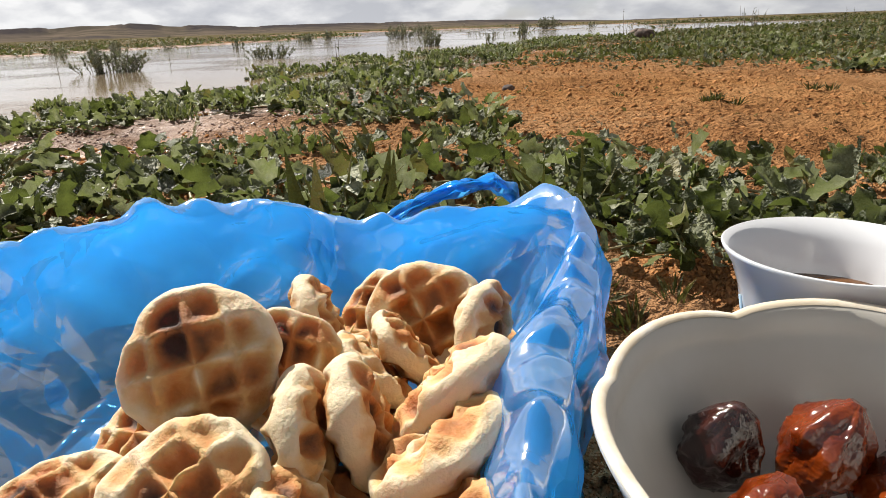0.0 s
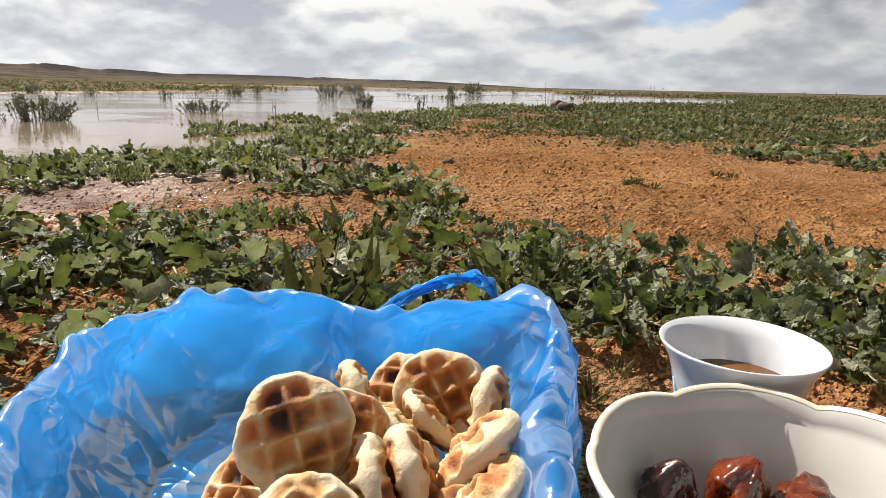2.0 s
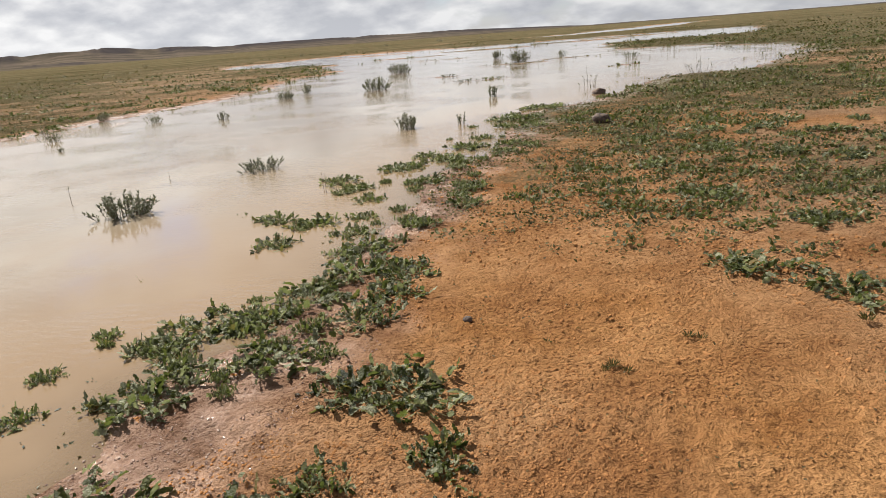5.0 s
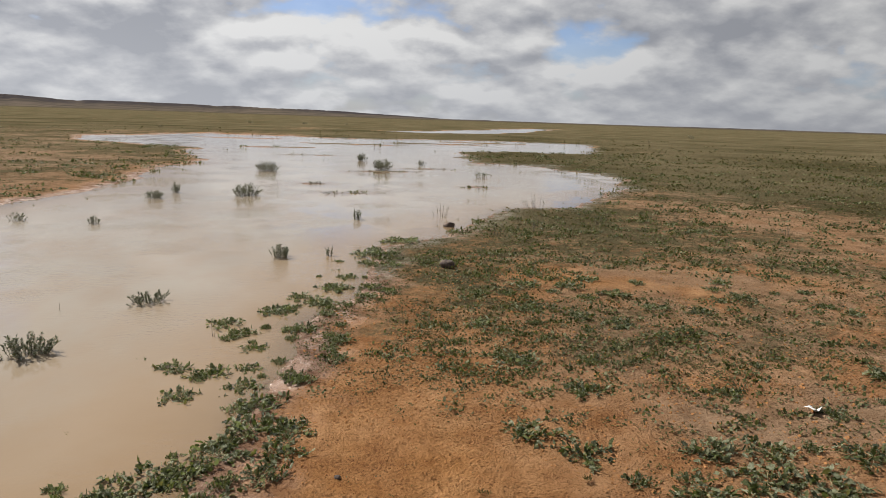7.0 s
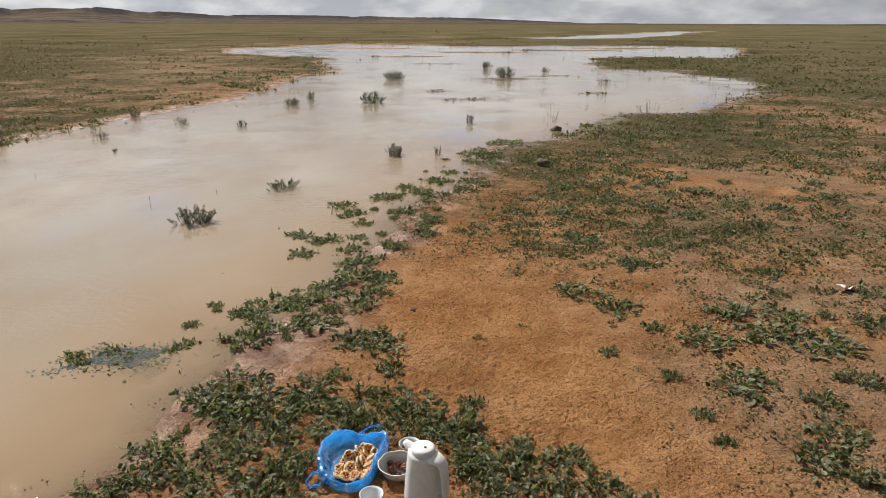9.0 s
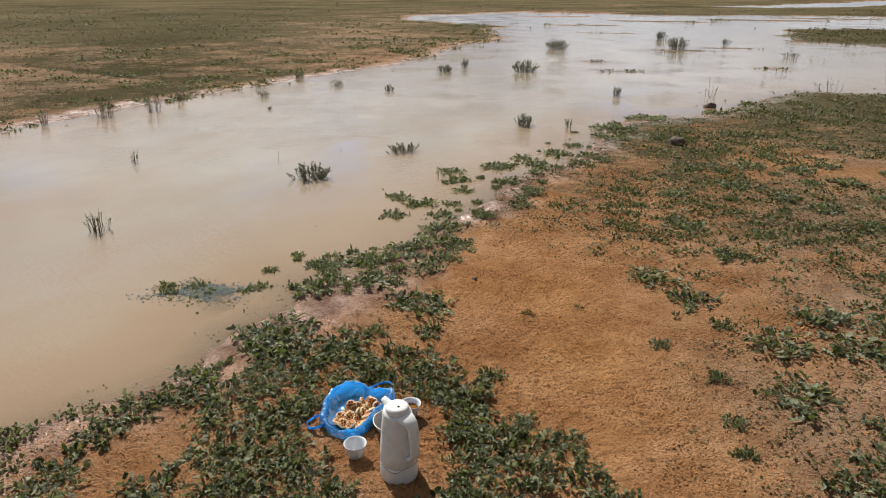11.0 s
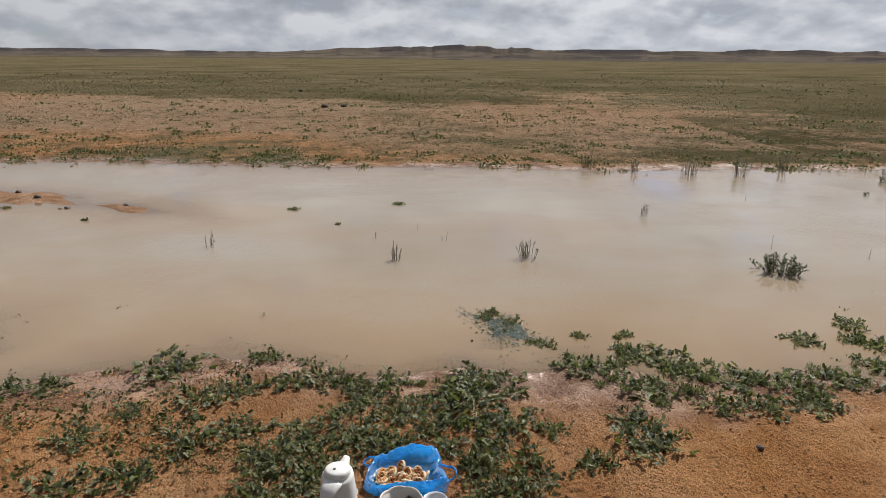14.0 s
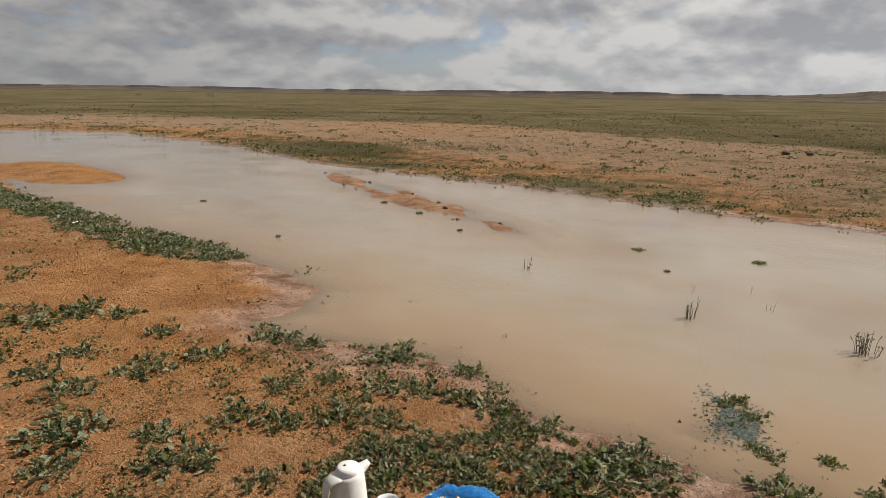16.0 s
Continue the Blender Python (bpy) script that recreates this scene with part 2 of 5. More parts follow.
def film_material():
    mat, n = material("blue_plastic_film")
    p = n.add("ShaderNodeTexCoord").outputs["Object"]
    bent = n.add("ShaderNodeVectorMath", operation="ADD", in0=p, in1=n.add("ShaderNodeVectorMath", operation="SCALE", in0=n.add("ShaderNodeTexNoise", Vector=p, Scale=14.0).outputs["Color"], Scale=0.05).outputs[0]).outputs[0]
    creases = 0.0
    for scale, share in ((15.0, 0.60), (33.0, 0.26), (70.0, 0.08)):
        cells = n.add("ShaderNodeTexVoronoi", Vector=bent, Scale=scale)
        creases = n.math("ADD", creases, n.math("MULTIPLY", cells.outputs["Distance"], share))
    normal = bump(n, creases, 0.017, 1.0)
    tone = n.mix(n.noise(p, 15.0, 3), col(0.02, 0.28, 0.86), col(0.12, 0.47, 0.96))
    bsdf = n.add("ShaderNodeBsdfPrincipled", Roughness=0.14, Normal=normal)
    bsdf.inputs["Coat Weight"].default_value, bsdf.inputs["Coat Roughness"].default_value = 1.0, 0.06
    n.put(bsdf.inputs["Coat Normal"], normal)
    n.put(bsdf.inputs["Base Color"], tone)
    bsdf.inputs["Specular IOR Level"].default_value = 0.75
    through_light = n.add("ShaderNodeBsdfTranslucent", Color=col(0.11, 0.58, 1.0))
    clear = n.add("ShaderNodeBsdfTransparent", Color=col(0.36, 0.72, 1.0))
    soft_part = n.add("ShaderNodeMixShader", in0=0.30, in1=through_light.outputs[0], in2=clear.outputs[0])
    sheet = n.add("ShaderNodeMixShader", in0=0.68, in1=bsdf.outputs[0], in2=soft_part.outputs[0])
    shine = n.add("ShaderNodeBsdfGlossy", Color=col(1, 1, 1), Roughness=0.09, Normal=normal)
    rim_share = n.add("ShaderNodeFresnel", IOR=1.45, Normal=normal)
    both = n.add("ShaderNodeMixShader", in0=n.math("MULTIPLY", rim_share.outputs[0], 0.33), in1=sheet.outputs[0], in2=shine.outputs[0])
    n.tree.links.new(both.outputs[0], n.add("ShaderNodeOutputMaterial").inputs[0])
    return mat


def biscuit_material():
    mat, n = material("baked_dough")
    p = n.add("ShaderNodeTexCoord").outputs["Object"]
    toast = attribute(n, "toast")
    amount = n.math("ADD", toast, n.math("MULTIPLY", n.math("SUBTRACT", n.noise(p, 90.0, 4), 0.5), 0.7), clamp=True)
    base = n.ramp(amount, (0.08, (0.61, 0.50, 0.335)), (0.28, (0.52, 0.31, 0.120)), (0.50, (0.40, 0.150, 0.036)), (0.90, (0.045, 0.017, 0.009)))
    rough = 0.72
    finish(n, base, rough, bump(n, n.noise(p, 420.0, 4, 0.65), 0.0012, 0.8), extra=(("Subsurface Weight", 0.08),))
    return mat


def date_material(name, deep, bright, sub):
    mat, n = material(name)
    p = n.add("ShaderNodeTexCoord").outputs["Object"]
    pick = n.noise(p, 60.0, 4, 0.6)
    base = n.mix(n.ramp(pick, (0.35, 0.0), (0.7, 1.0)), col(*deep), col(*bright))
    finish(n, base, 0.12, bump(n, n.noise(p, 120.0, 3, 0.6), 0.003, 0.8), extra=(("Coat Weight", 0.6), ("Coat Roughness", 0.08), ("Subsurface Weight", sub)))
    return mat


SOIL, WATER, HILL = soil_material(), water_material(), hill_material()
LEAF = leaf_material("mallow_leaf", (0.010, 0.018, 0.005), (0.098, 0.116, 0.030), (0.375, 0.390, 0.255), 0.42, 0.36, 0.34)
CARPET = leaf_material("creeping_herb", (0.022, 0.031, 0.007), (0.105, 0.112, 0.028), (0.25, 0.25, 0.14), 0.5, 0.25)
HERB = leaf_material("small_herb", (0.040, 0.040, 0.009), (0.098, 0.088, 0.020), (0.14, 0.105, 0.038), 0.6, 0.15)
SHRUB = leaf_material("grey_shrub", (0.085, 0.095, 0.055), (0.18, 0.19, 0.125), (0.27, 0.27, 0.21), 0.6, 0.14)
DRY = leaf_material("dry_leaf", (0.10, 0.06, 0.03), (0.20, 0.12, 0.05), (0.16, 0.11, 0.06), 0.7)
STEM = plain_material("green_stem", (0.22, 0.21, 0.09), 0.5, (0.36, 0.28, 0.16), 60.0)
TWIG = plain_material("wet_twig", (0.08, 0.06, 0.042), 0.7, (0.17, 0.13, 0.09), 30.0, 0.004)
CRUMB = plain_material("soil_crumb", (0.43, 0.215, 0.092), 1.0, (0.25, 0.118, 0.050), 30.0, 0.004, extra=(("Specular IOR Level", 0.0),))
WET_CRUMB = plain_material("wet_crumb", (0.33, 0.225, 0.180), 0.2, (0.20, 0.125, 0.095), 40.0, 0.004)
SUNKEN = leaf_material("sunken_weed", (0.045, 0.066, 0.060), (0.095, 0.125, 0.115), (0.15, 0.175, 0.165), 0.7, 0.05, 0.15)
STONE = plain_material("dark_stone", (0.07, 0.05, 0.045), 0.85, (0.16, 0.11, 0.08), 30.0, 0.01)
PORCELAIN = plain_material("white_porcelain", (0.58, 0.59, 0.62), 0.16, (0.53, 0.55, 0.58), 12.0, extra=(("Coat Weight", 0.3),))
PATTERN = plain_material("blue_glaze", (0.30, 0.42, 0.52), 0.25)
CREAM = plain_material("cream_melamine", (0.45, 0.435, 0.405), 0.28, (0.40, 0.38, 0.34), 18.0)
WORN = plain_material("worn_rim", (0.58, 0.50, 0.38), 0.5, (0.74, 0.71, 0.65), 70.0)
TEA = plain_material("black_tea", (0.150, 0.062, 0.014), 0.04, (0.19, 0.080, 0.018), 30.0, extra=(("IOR", 1.2), ("Specular IOR Level", 0.12)))
WHITE = plain_material("white_plastic", (0.72, 0.72, 0.71), 0.32, (0.64, 0.63, 0.61), 25.0)
GREY = plain_material("grey_line", (0.22, 0.21, 0.20), 0.5)
BLACK = plain_material("dark_rubber", (0.02, 0.018, 0.018), 0.5)
BISCUIT = biscuit_material()
DATE_DARK = date_material("dark_date", (0.012, 0.003, 0.003), (0.055, 0.012, 0.006), 0.0)
DATE_AMBER = date_material("amber_date", (0.055, 0.006, 0.001), (0.21, 0.038, 0.005), 0.05)
FILM = film_material()
GLASS = plain_material("clear_glass", (0.95, 0.97, 0.97), 0.03, extra=(("Transmission Weight", 1.0), ("IOR", 1.45)))


# ---- mesh helpers ----
def mesh_from(name, verts, faces, mat, smooth=True):
    me = bpy.data.meshes.new(name)
    me.from_pydata([tuple(v) for v in verts], [], faces)
    me.materials.append(mat)
    if smooth:
        me.polygons.foreach_set("use_smooth", np.ones(len(me.polygons), bool))
    me.update()
    return me


def mesh_arrays(name, verts, faces, mat, smooth=True):
    """A mesh from an array of places and one array of faces with a fixed number of corners."""
    me = bpy.data.meshes.new(name)
    count, size = faces.shape
    me.vertices.add(len(verts))
    me.vertices.foreach_set("co", np.ascontiguousarray(verts, np.float32).ravel())
    me.loops.add(count * size)
    me.loops.foreach_set("vertex_index", np.ascontiguousarray(faces, np.int32).ravel())
    me.polygons.add(count)
    me.polygons.foreach_set("loop_start", np.arange(0, count * size, size, dtype=np.int32))
    me.polygons.foreach_set("use_smooth", np.full(count, smooth))
    me.materials.append(mat)
    me.update(calc_edges=True)
    return me


def part(name, me, parent, label="", m=None):
    ob = new(name, me)
    if parent is not None:
        ob.parent = parent
    if m is not None:
        ob.matrix_basis = m
    return tagged(ob, label)


def thing(name, m, label, category, group="", kind=""):
    ob = new(name)
    ob.empty_display_size = 0.05
    ob.matrix_basis = m
    return tagged(ob, label, category, group, kind)


def lathe(profile, segments=48, wobble=None):
    """Places and faces of a turned shape; profile rows are (radius, height)."""
    verts, faces = [], []
    for r, z in profile:
        for k in range(segments):
            a = 2 * math.pi * k / segments
            rr, zz = (r, z) if wobble is None else wobble(r, z, a)
            verts.append((rr * math.cos(a), rr * math.sin(a), zz))
    for i in range(len(profile) - 1):
        for k in range(segments):
            j = (k + 1) % segments
            faces.append((i * segments + k, i * segments + j, (i + 1) * segments + j, (i + 1) * segments + k))
    for i, flip in ((0, True), (len(profile) - 1, False)):
        if profile[i][0] > 0.005:
            continue
        ring = [i * segments + k for k in range(segments)]
        faces.append(tuple(reversed(ring)) if flip else tuple(ring))
    return verts, faces


def tube(points, radii, sides=6):
    verts, faces = [], []
    pts = [Vector(p) for p in points]
    for i, p in enumerate(pts):
        d = (pts[min(i + 1, len(pts) - 1)] - pts[max(i - 1, 0)]).normalized()
        a = d.orthogonal().normalized() if i == 0 else (a - d * a.dot(d)).normalized()
        b = d.cross(a)
        for k in range(sides):
            t = 2 * math.pi * k / sides
            verts.append(p + float(radii[i]) * (math.cos(t) * a + math.sin(t) * b))
    for i in range(len(pts) - 1):
        for k in range(sides):
            j = (k + 1) % sides
            faces.append((i * sides + k, i * sides + j, (i + 1) * sides + j, (i + 1) * sides + k))
    faces.append(tuple(reversed(range(sides))))
    faces.append(tuple((len(pts) - 1) * sides + k for k in range(sides)))
    return verts, faces


def joined(pieces):
    verts, faces = [], []
    for v, f in pieces:
        base = len(verts)
        verts.extend(v)
        faces.extend(tuple(i + base for i in face) for face in f)
    return verts, faces


# ---- ground ----
def hashed(ix, iy, seed):
    h = (ix.astype(np.int64) * 374761393 + iy.astype(np.int64) * 668265263 + seed * 974634777) & 0xFFFFFFFF
    h = ((h ^ (h >> 13)) * 1274126177) & 0xFFFFFFFF
    return ((h ^ (h >> 16)) & 0xFFFF) / 65535.0


def value_noise(x, y, seed=0):
    ix, iy = np.floor(x), np.floor(y)
    fx, fy = x - ix, y - iy
    fx, fy = fx * fx * (3 - 2 * fx), fy * fy * (3 - 2 * fy)
    a, b = hashed(ix, iy, seed), hashed(ix + 1, iy, seed)
    c, d = hashed(ix, iy + 1, seed), hashed(ix + 1, iy + 1, seed)
    return (a * (1 - fx) + b * fx) * (1 - fy) + (c * (1 - fx) + d * fx) * fy


def fbm(x, y, scale, octaves=4, seed=0, gain=0.5):
    total, amp, norm = 0.0, 1.0, 0.0
    for k in range(octaves):
        total = total + amp * value_noise(x * scale * 2**k + 17.3 * k, y * scale * 2**k - 9.1 * k, seed + k)
        norm += amp
        amp *= gain
    return total / norm


NEAR_SHORE = [(-4.0, -9.0), (-3.0, -5.1), (-2.7, -3.15), (-2.44, -1.8), (-2.37, -0.7), (-2.23, 0.14), (-2.06, 0.8), (-1.87, 1.32),
              (-1.5, 1.48), (-1.08, 1.42), (-1.14, 2.0), (-1.27, 2.66), (-1.2, 2.97), (-1.04, 3.25), (-0.88, 3.55), (-0.95, 3.85),
              (-0.87, 4.15), (-0.95, 4.45), (-0.72, 4.72), (-0.58, 5.1), (-0.6, 5.6), (-0.5, 6.2), (-0.48, 6.95), (-0.16, 7.6),
              (-0.04, 8.9), (0.05, 9.8), (0.9, 10.7), (1.35, 11.6), (2.3, 13.6), (3.3, 13.8), (5.45, 17.2), (6.3, 19.2)]
FAR_SHORE = [(6.3, 24.5), (3.3, 25.6), (4.1, 32.6), (10.2, 35.0), (14.7, 50.0), (8.5, 51.4), (-3.5, 47.2), (-11.9, 50.0), (-16.2, 39.7),
             (-14.0, 35.9), (-7.0, 30.7), (-5.4, 23.5), (-5.7, 19.5), (-4.9, 17.0), (-5.5, 13.4), (-5.9, 10.8), (-6.2, 8.4), (-6.3, 6.6),
             (-6.75, 5.3), (-7.0, 3.35), (-7.3, 1.9), (-7.8, 0.4), (-8.1, -2.4), (-8.4, -4.5), (-10.5, -9.6), (-11.8, -15.7), (-9.9, -20.0), (-6.0, -16.0)]
WATER_Z = -0.030


FAR_PUDDLE = [(-3.0, 74.0), (5.0, 71.0), (13.0, 79.0), (27.0, 112.0), (40.0, 146.0), (33.0, 150.0), (19.0, 116.0), (6.0, 84.0)]
ISLANDS = [(-4.6, 33.0, 0.3, 2.2, 0.45), (-1.5, 38.5, 0.0, 3.2, 0.6), (3.2, 42.0, 0.1, 3.6, 0.7), (-8.5, 43.0, 0.2, 3.0, 0.6), (1.4, 22.0, 0.2, 0.9, 0.22), (0.1, 20.7, 0.2, 0.9, 0.3), (6.5, 46.0, 0.0, 3.5, 0.7),
           (-0.6, 15.3, 0.1, 0.42, 0.12), (-1.4, 17.0, 0.1, 0.4, 0.12), (2.2, 17.0, 0.5, 0.35, 0.2), (-2.6, 27.5, 0.1, 1.3, 0.25)]


def ring_distance(points, x, y):
    """Metres from a closed outline, negative inside."""
    ring = np.array(points)
    best, inside = np.full(x.shape, 1e9), np.zeros(x.shape, bool)
    for (ax, ay), (bx, by) in zip(ring, np.roll(ring, -1, 0)):
        ex, ey = bx - ax, by - ay
        t = np.clip(((x - ax) * ex + (y - ay) * ey) / (ex * ex + ey * ey), 0, 1)
        best = np.minimum(best, (x - ax - t * ex) ** 2 + (y - ay - t * ey) ** 2)
        cross = (ay > y) != (by > y)
        inside ^= cross & (x < ex * (y - ay) / (ey if ey else 1e-9) + ax)
    return np.sqrt(best) * np.where(inside, -1, 1)


def shore_distance(x, y):
    """Metres from the water's edge: positive on land, negative over water."""
    s = ring_distance(NEAR_SHORE + FAR_SHORE, x, y)
    far = np.clip(np.hypot(x, y - 3.5) / 12, 0.25, 3.0)
    s = s + 3.4 * np.clip((y - 12) / 10, 0, 1) * np.clip((90 - np.hypot(x, y)) / 30, 0, 1) * (fbm(x, y, 0.30, 4, 13) - 0.5)
    s = s + 0.22 * far * (fbm(x, y, 1.6, 4, 11) - 0.5) + 0.10 * (fbm(x, y, 6.0, 3, 12) - 0.5)
    s = np.minimum(s, ring_distance(FAR_PUDDLE, x, y) + 5.0 * (fbm(x, y, 0.12, 4, 14) - 0.5))
    for row in ISLANDS:
        s = np.maximum(s, 1.2 * row[4] * (bank(x, y, *row) * (0.6 + 0.8 * fbm(x, y, 1.5, 3, 15)) - 0.5) - 2.0 * (bank(x, y, *row) < 0.02) * 10)
    return s


def bank(x, y, cx, cy, along, half, wide):
    """How much a long low bank rises at a place, 0 to 1."""
    c, s = math.cos(along), math.sin(along)
    u, v = (x - cx) * c + (y - cy) * s, -(x - cx) * s + (y - cy) * c
    return np.exp(-((u / half) ** 4) - (v / wide) ** 2)


RIDGE_AZ = (-180, -60, -20, -6, 4, 12, 24, 30, 36, 46, 58, 70, 76, 79, 81, 85, 88, 91, 95, 108, 125, 150, 165, 180)
RIDGE_EL = (0.05, 0.05, 0.05, 0.05, 0.40, 0.55, 0.50, 0.85, 0.95, 0.70, 0.80, 0.80, 0.95, 1.20, 1.05, 0.90, 0.95, 0.60, 0.45, 0.55, 0.40, 0.35, 0.1, 0.05)


def ground_height(x, y):
    s = shore_distance(x, y)
    r = np.hypot(x, y - 3.55)
    near = np.exp(-r / 6)
    tilt = np.clip(0.018 * x - 0.018 * (y - 3.5), -0.004, 0.035) * np.exp(-r / 12)
    land = -0.014 + tilt + 0.012 * (fbm(x, y, 1.3, 3, 21) - 0.5) + 0.3 * (1 - np.exp(-np.clip(r - 25, 0, None) / 400))
    land = land + near * (0.016 * (fbm(x, y, 4.5, 3, 25) - 0.5) + 0.016 * (fbm(x, y, 13.0, 3, 22) - 0.5) + 0.030 * (fbm(x, y, 38.0, 4, 23, 0.6) - 0.5))
    ramp = np.clip(s / 0.35, 0, 1)
    land = np.maximum(land, WATER_Z + 0.007)
    land = land + np.clip(1 - s / 0.9, 0, 1) * np.where((x < -4) | (y > 9), 0.045 * (fbm(x, y, 2.6, 3, 26) - 0.52), 0.0)
    z = np.where(s > 0, WATER_Z + (land - WATER_Z) * (0.12 + 0.88 * ramp), WATER_Z - 0.07 * (1 - np.exp(np.minimum(s, 0) / 0.7)) + 0.006 * (fbm(x, y, 8.0, 3, 24) - 0.5))
    sand = bank(x, y, -4.7, -6.9, 1.35, 2.1, 0.75)
    mud = bank(x, y, -5.8, -0.7, 1.09, 3.6, 0.55)
    z = z + 0.115 * sand + mud * (0.078 + 0.085 * (fbm(x * 0.6 + y * 0.3, y * 1.2 - x, 2.5, 4, 31) - 0.5))
    return z, s, r, sand, mud


def cover_of(x, y, s, r):
    """How thickly small plants cover the soil, 0 to 1."""
    meadow = np.clip((y - 5.2) / 1.0, 0, 1) * np.clip((x + 0.8) / 0.6, 0, 1) * np.clip(1.2 - np.abs(x - 1.2) / 7, 0.35, 1)
    plain = np.clip((r - 6) / 10, 0, 1)
    strip = np.clip(1 - (s - 0.2) / 0.5, 0, 1) * np.clip((0.3 - y) / 0.5, 0, 1) * (x > -4)
    bare = bank(x, y, 0.4, 4.5, 2.1, 1.5, 0.45) + bank(x, y, 2.6, 8.2, 0.2, 1.3, 0.6) + bank(x, y, -1.2, 0.4, 1.2, 1.4, 0.6)
    side = 0.16 * np.clip((x - 0.9) / 0.5, 0, 1) * (r < 8)
    back = 0.28 * np.clip((3.2 - y) / 0.6, 0, 1) * (r < 8)
    across = s + 9.0 * (fbm(x, y, 0.11, 4, 63) - 0.5) * np.clip(s / 4, 0.15, 1)
    belt = 0.85 * np.clip((across + 0.3) / 0.6, 0, 1) * np.clip((4.6 - across) / 1.5, 0, 1) + 0.42 * np.clip((across - 3.0) / 1.5, 0, 1) * np.clip((13.0 - across) / 3, 0, 1) + np.clip((across - 10.0) / 4, 0, 1)
    north = np.clip((y - 2.5) / 3, 0, 1)
    left = np.clip(belt * (1 - north) + north * (0.70 + 0.25 * np.clip((across - 3) / 8, 0, 1)) * np.clip((s - 0.1) / 0.5, 0, 1), 0, 0.95)
    plain = np.where(x < -5.0, left, plain)
    return np.clip(np.maximum.reduce([meadow * 0.8, plain * 0.95, strip, side, back]) * (1 - np.clip(bare, 0, 1)), 0, 1) * (s > 0.03)


def build_ground():
    spokes, growth, first, last = 580, 1.0175, 0.004, 4200.0
    rings = int(math.log(last / first) / math.log(growth)) + 1
    radius = first * growth ** np.arange(rings)
    a = 2 * np.pi * np.arange(spokes) / spokes
    x = (radius[:, None] * np.cos(a)).ravel()
    y = (radius[:, None] * np.sin(a)).ravel() + 3.55
    z, s, r, sand, mud = ground_height(x, y)
    i, k = np.meshgrid(np.arange(rings - 1), np.arange(spokes), indexing="ij")
    n = (k + 1) % spokes
    faces = np.stack([i * spokes + k, (i + 1) * spokes + k, (i + 1) * spokes + n, i * spokes + n], -1).reshape(-1, 4)
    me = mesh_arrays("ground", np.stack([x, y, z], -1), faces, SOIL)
    ob = tagged(new("ground", me), "orange sandy soil with clods and a far green plain", "ground", kind="structure")
    wet = np.clip(1.0 - (s - 0.04 - 0.5 * (fbm(x, y, 2.0, 3, 51) - 0.35)) / 0.35, 0, 1) * (r < 60)
    wet = np.maximum(wet * (1 - 0.7 * sand) * np.clip(1 + s / 0.06, 0, 1), np.clip(mud * 1.2, 0, 0.5))
    for name, values in (("wet", wet), ("cover", cover_of(x, y, s, r) * np.where((x < -5) & (y < 9 - 0.2 * x), np.clip(0.95 - 0.10 * np.clip(s - 1.5, 0, 4) + 0.025 * np.clip(s - 6, 0, None) + 1.1 * (fbm(x, y, 0.13, 5, 65) - 0.5), 0.4, 0.95), 0.92) * np.clip(0.35 + r / 14, 0, 1) * np.clip(0.35 + 1.1 * fbm(x, y, 0.07, 4, 61) + np.clip(r - 25, 0, None) / 60, 0.3, 1)), ("rock", np.clip((r - 500) / 900, 0, 0.55)),
                         ("orange", np.clip(bank(x, y, 0.4, 4.5, 2.1, 1.5, 0.6) + bank(x, y, 2.6, 8.2, 0.2, 1.3, 0.6) + bank(x, y, -1.2, 0.4, 1.2, 1.5, 0.7) + sand + 0.6 * np.clip(1.8 - np.hypot(x + 0.6, y - 1.2), 0, 1), 0, 1)),
                         ("pale", np.maximum(np.clip((s + 0.8 - 3.2 * np.clip((5.5 - y) / 3, 0, 1)) / 2.2, 0, 0.9) * np.clip((r - 5) / 4, 0, 1) * np.clip(0.25 + 1.3 * fbm(x, y, 0.10, 4, 66), 0.3, 1), 0.65 * np.clip((x - 0.7) / 0.7, 0, 1) * np.clip(fbm(x, y, 1.7, 3, 64) * 2.5 - 0.6, 0, 1)))):
        layer = me.attributes.new(name, "FLOAT", "POINT")
        layer.data.foreach_set("value", np.ascontiguousarray(values, np.float32))
    return ob


def build_water():
    spokes, growth, first, last = 480, 1.024, 0.4, 170.0
    rings = int(math.log(last / first) / math.log(growth)) + 1
    radius = first * growth ** np.arange(rings)
    a = 2 * np.pi * np.arange(spokes) / spokes
    x, y = (radius[:, None] * np.cos(a)).ravel(), (radius[:, None] * np.sin(a)).ravel() + 3.55
    depth = WATER_Z - ground_height(x, y)[0]
    depth = depth - 0.022 * bank(x, y, -1.36, 4.12, -0.4, 0.26, 0.12) * (depth > 0.02)
    i, k = np.meshgrid(np.arange(rings - 1), np.arange(spokes), indexing="ij")
    n = (k + 1) % spokes
    faces = np.stack([i * spokes + k, (i + 1) * spokes + k, (i + 1) * spokes + n, i * spokes + n], -1).reshape(-1, 4)
    faces = faces[(depth[faces] > -0.004).any(1)]
    used = np.unique(faces)
    index = np.zeros(len(x), int)
    index[used] = np.arange(len(used))
    me = mesh_arrays("water", np.stack([x, y, np.full(len(x), WATER_Z)], -1)[used], index[faces], WATER)
    layer = me.attributes.new("depth", "FLOAT", "POINT")
    layer.data.foreach_set("value", np.ascontiguousarray(np.clip(depth[used] / 0.07, 0, 1), np.float32))
    return tagged(new("water", me), "shallow muddy brown rainwater pool reflecting the clouds", "water", kind="structure")


build_ground()
build_water()


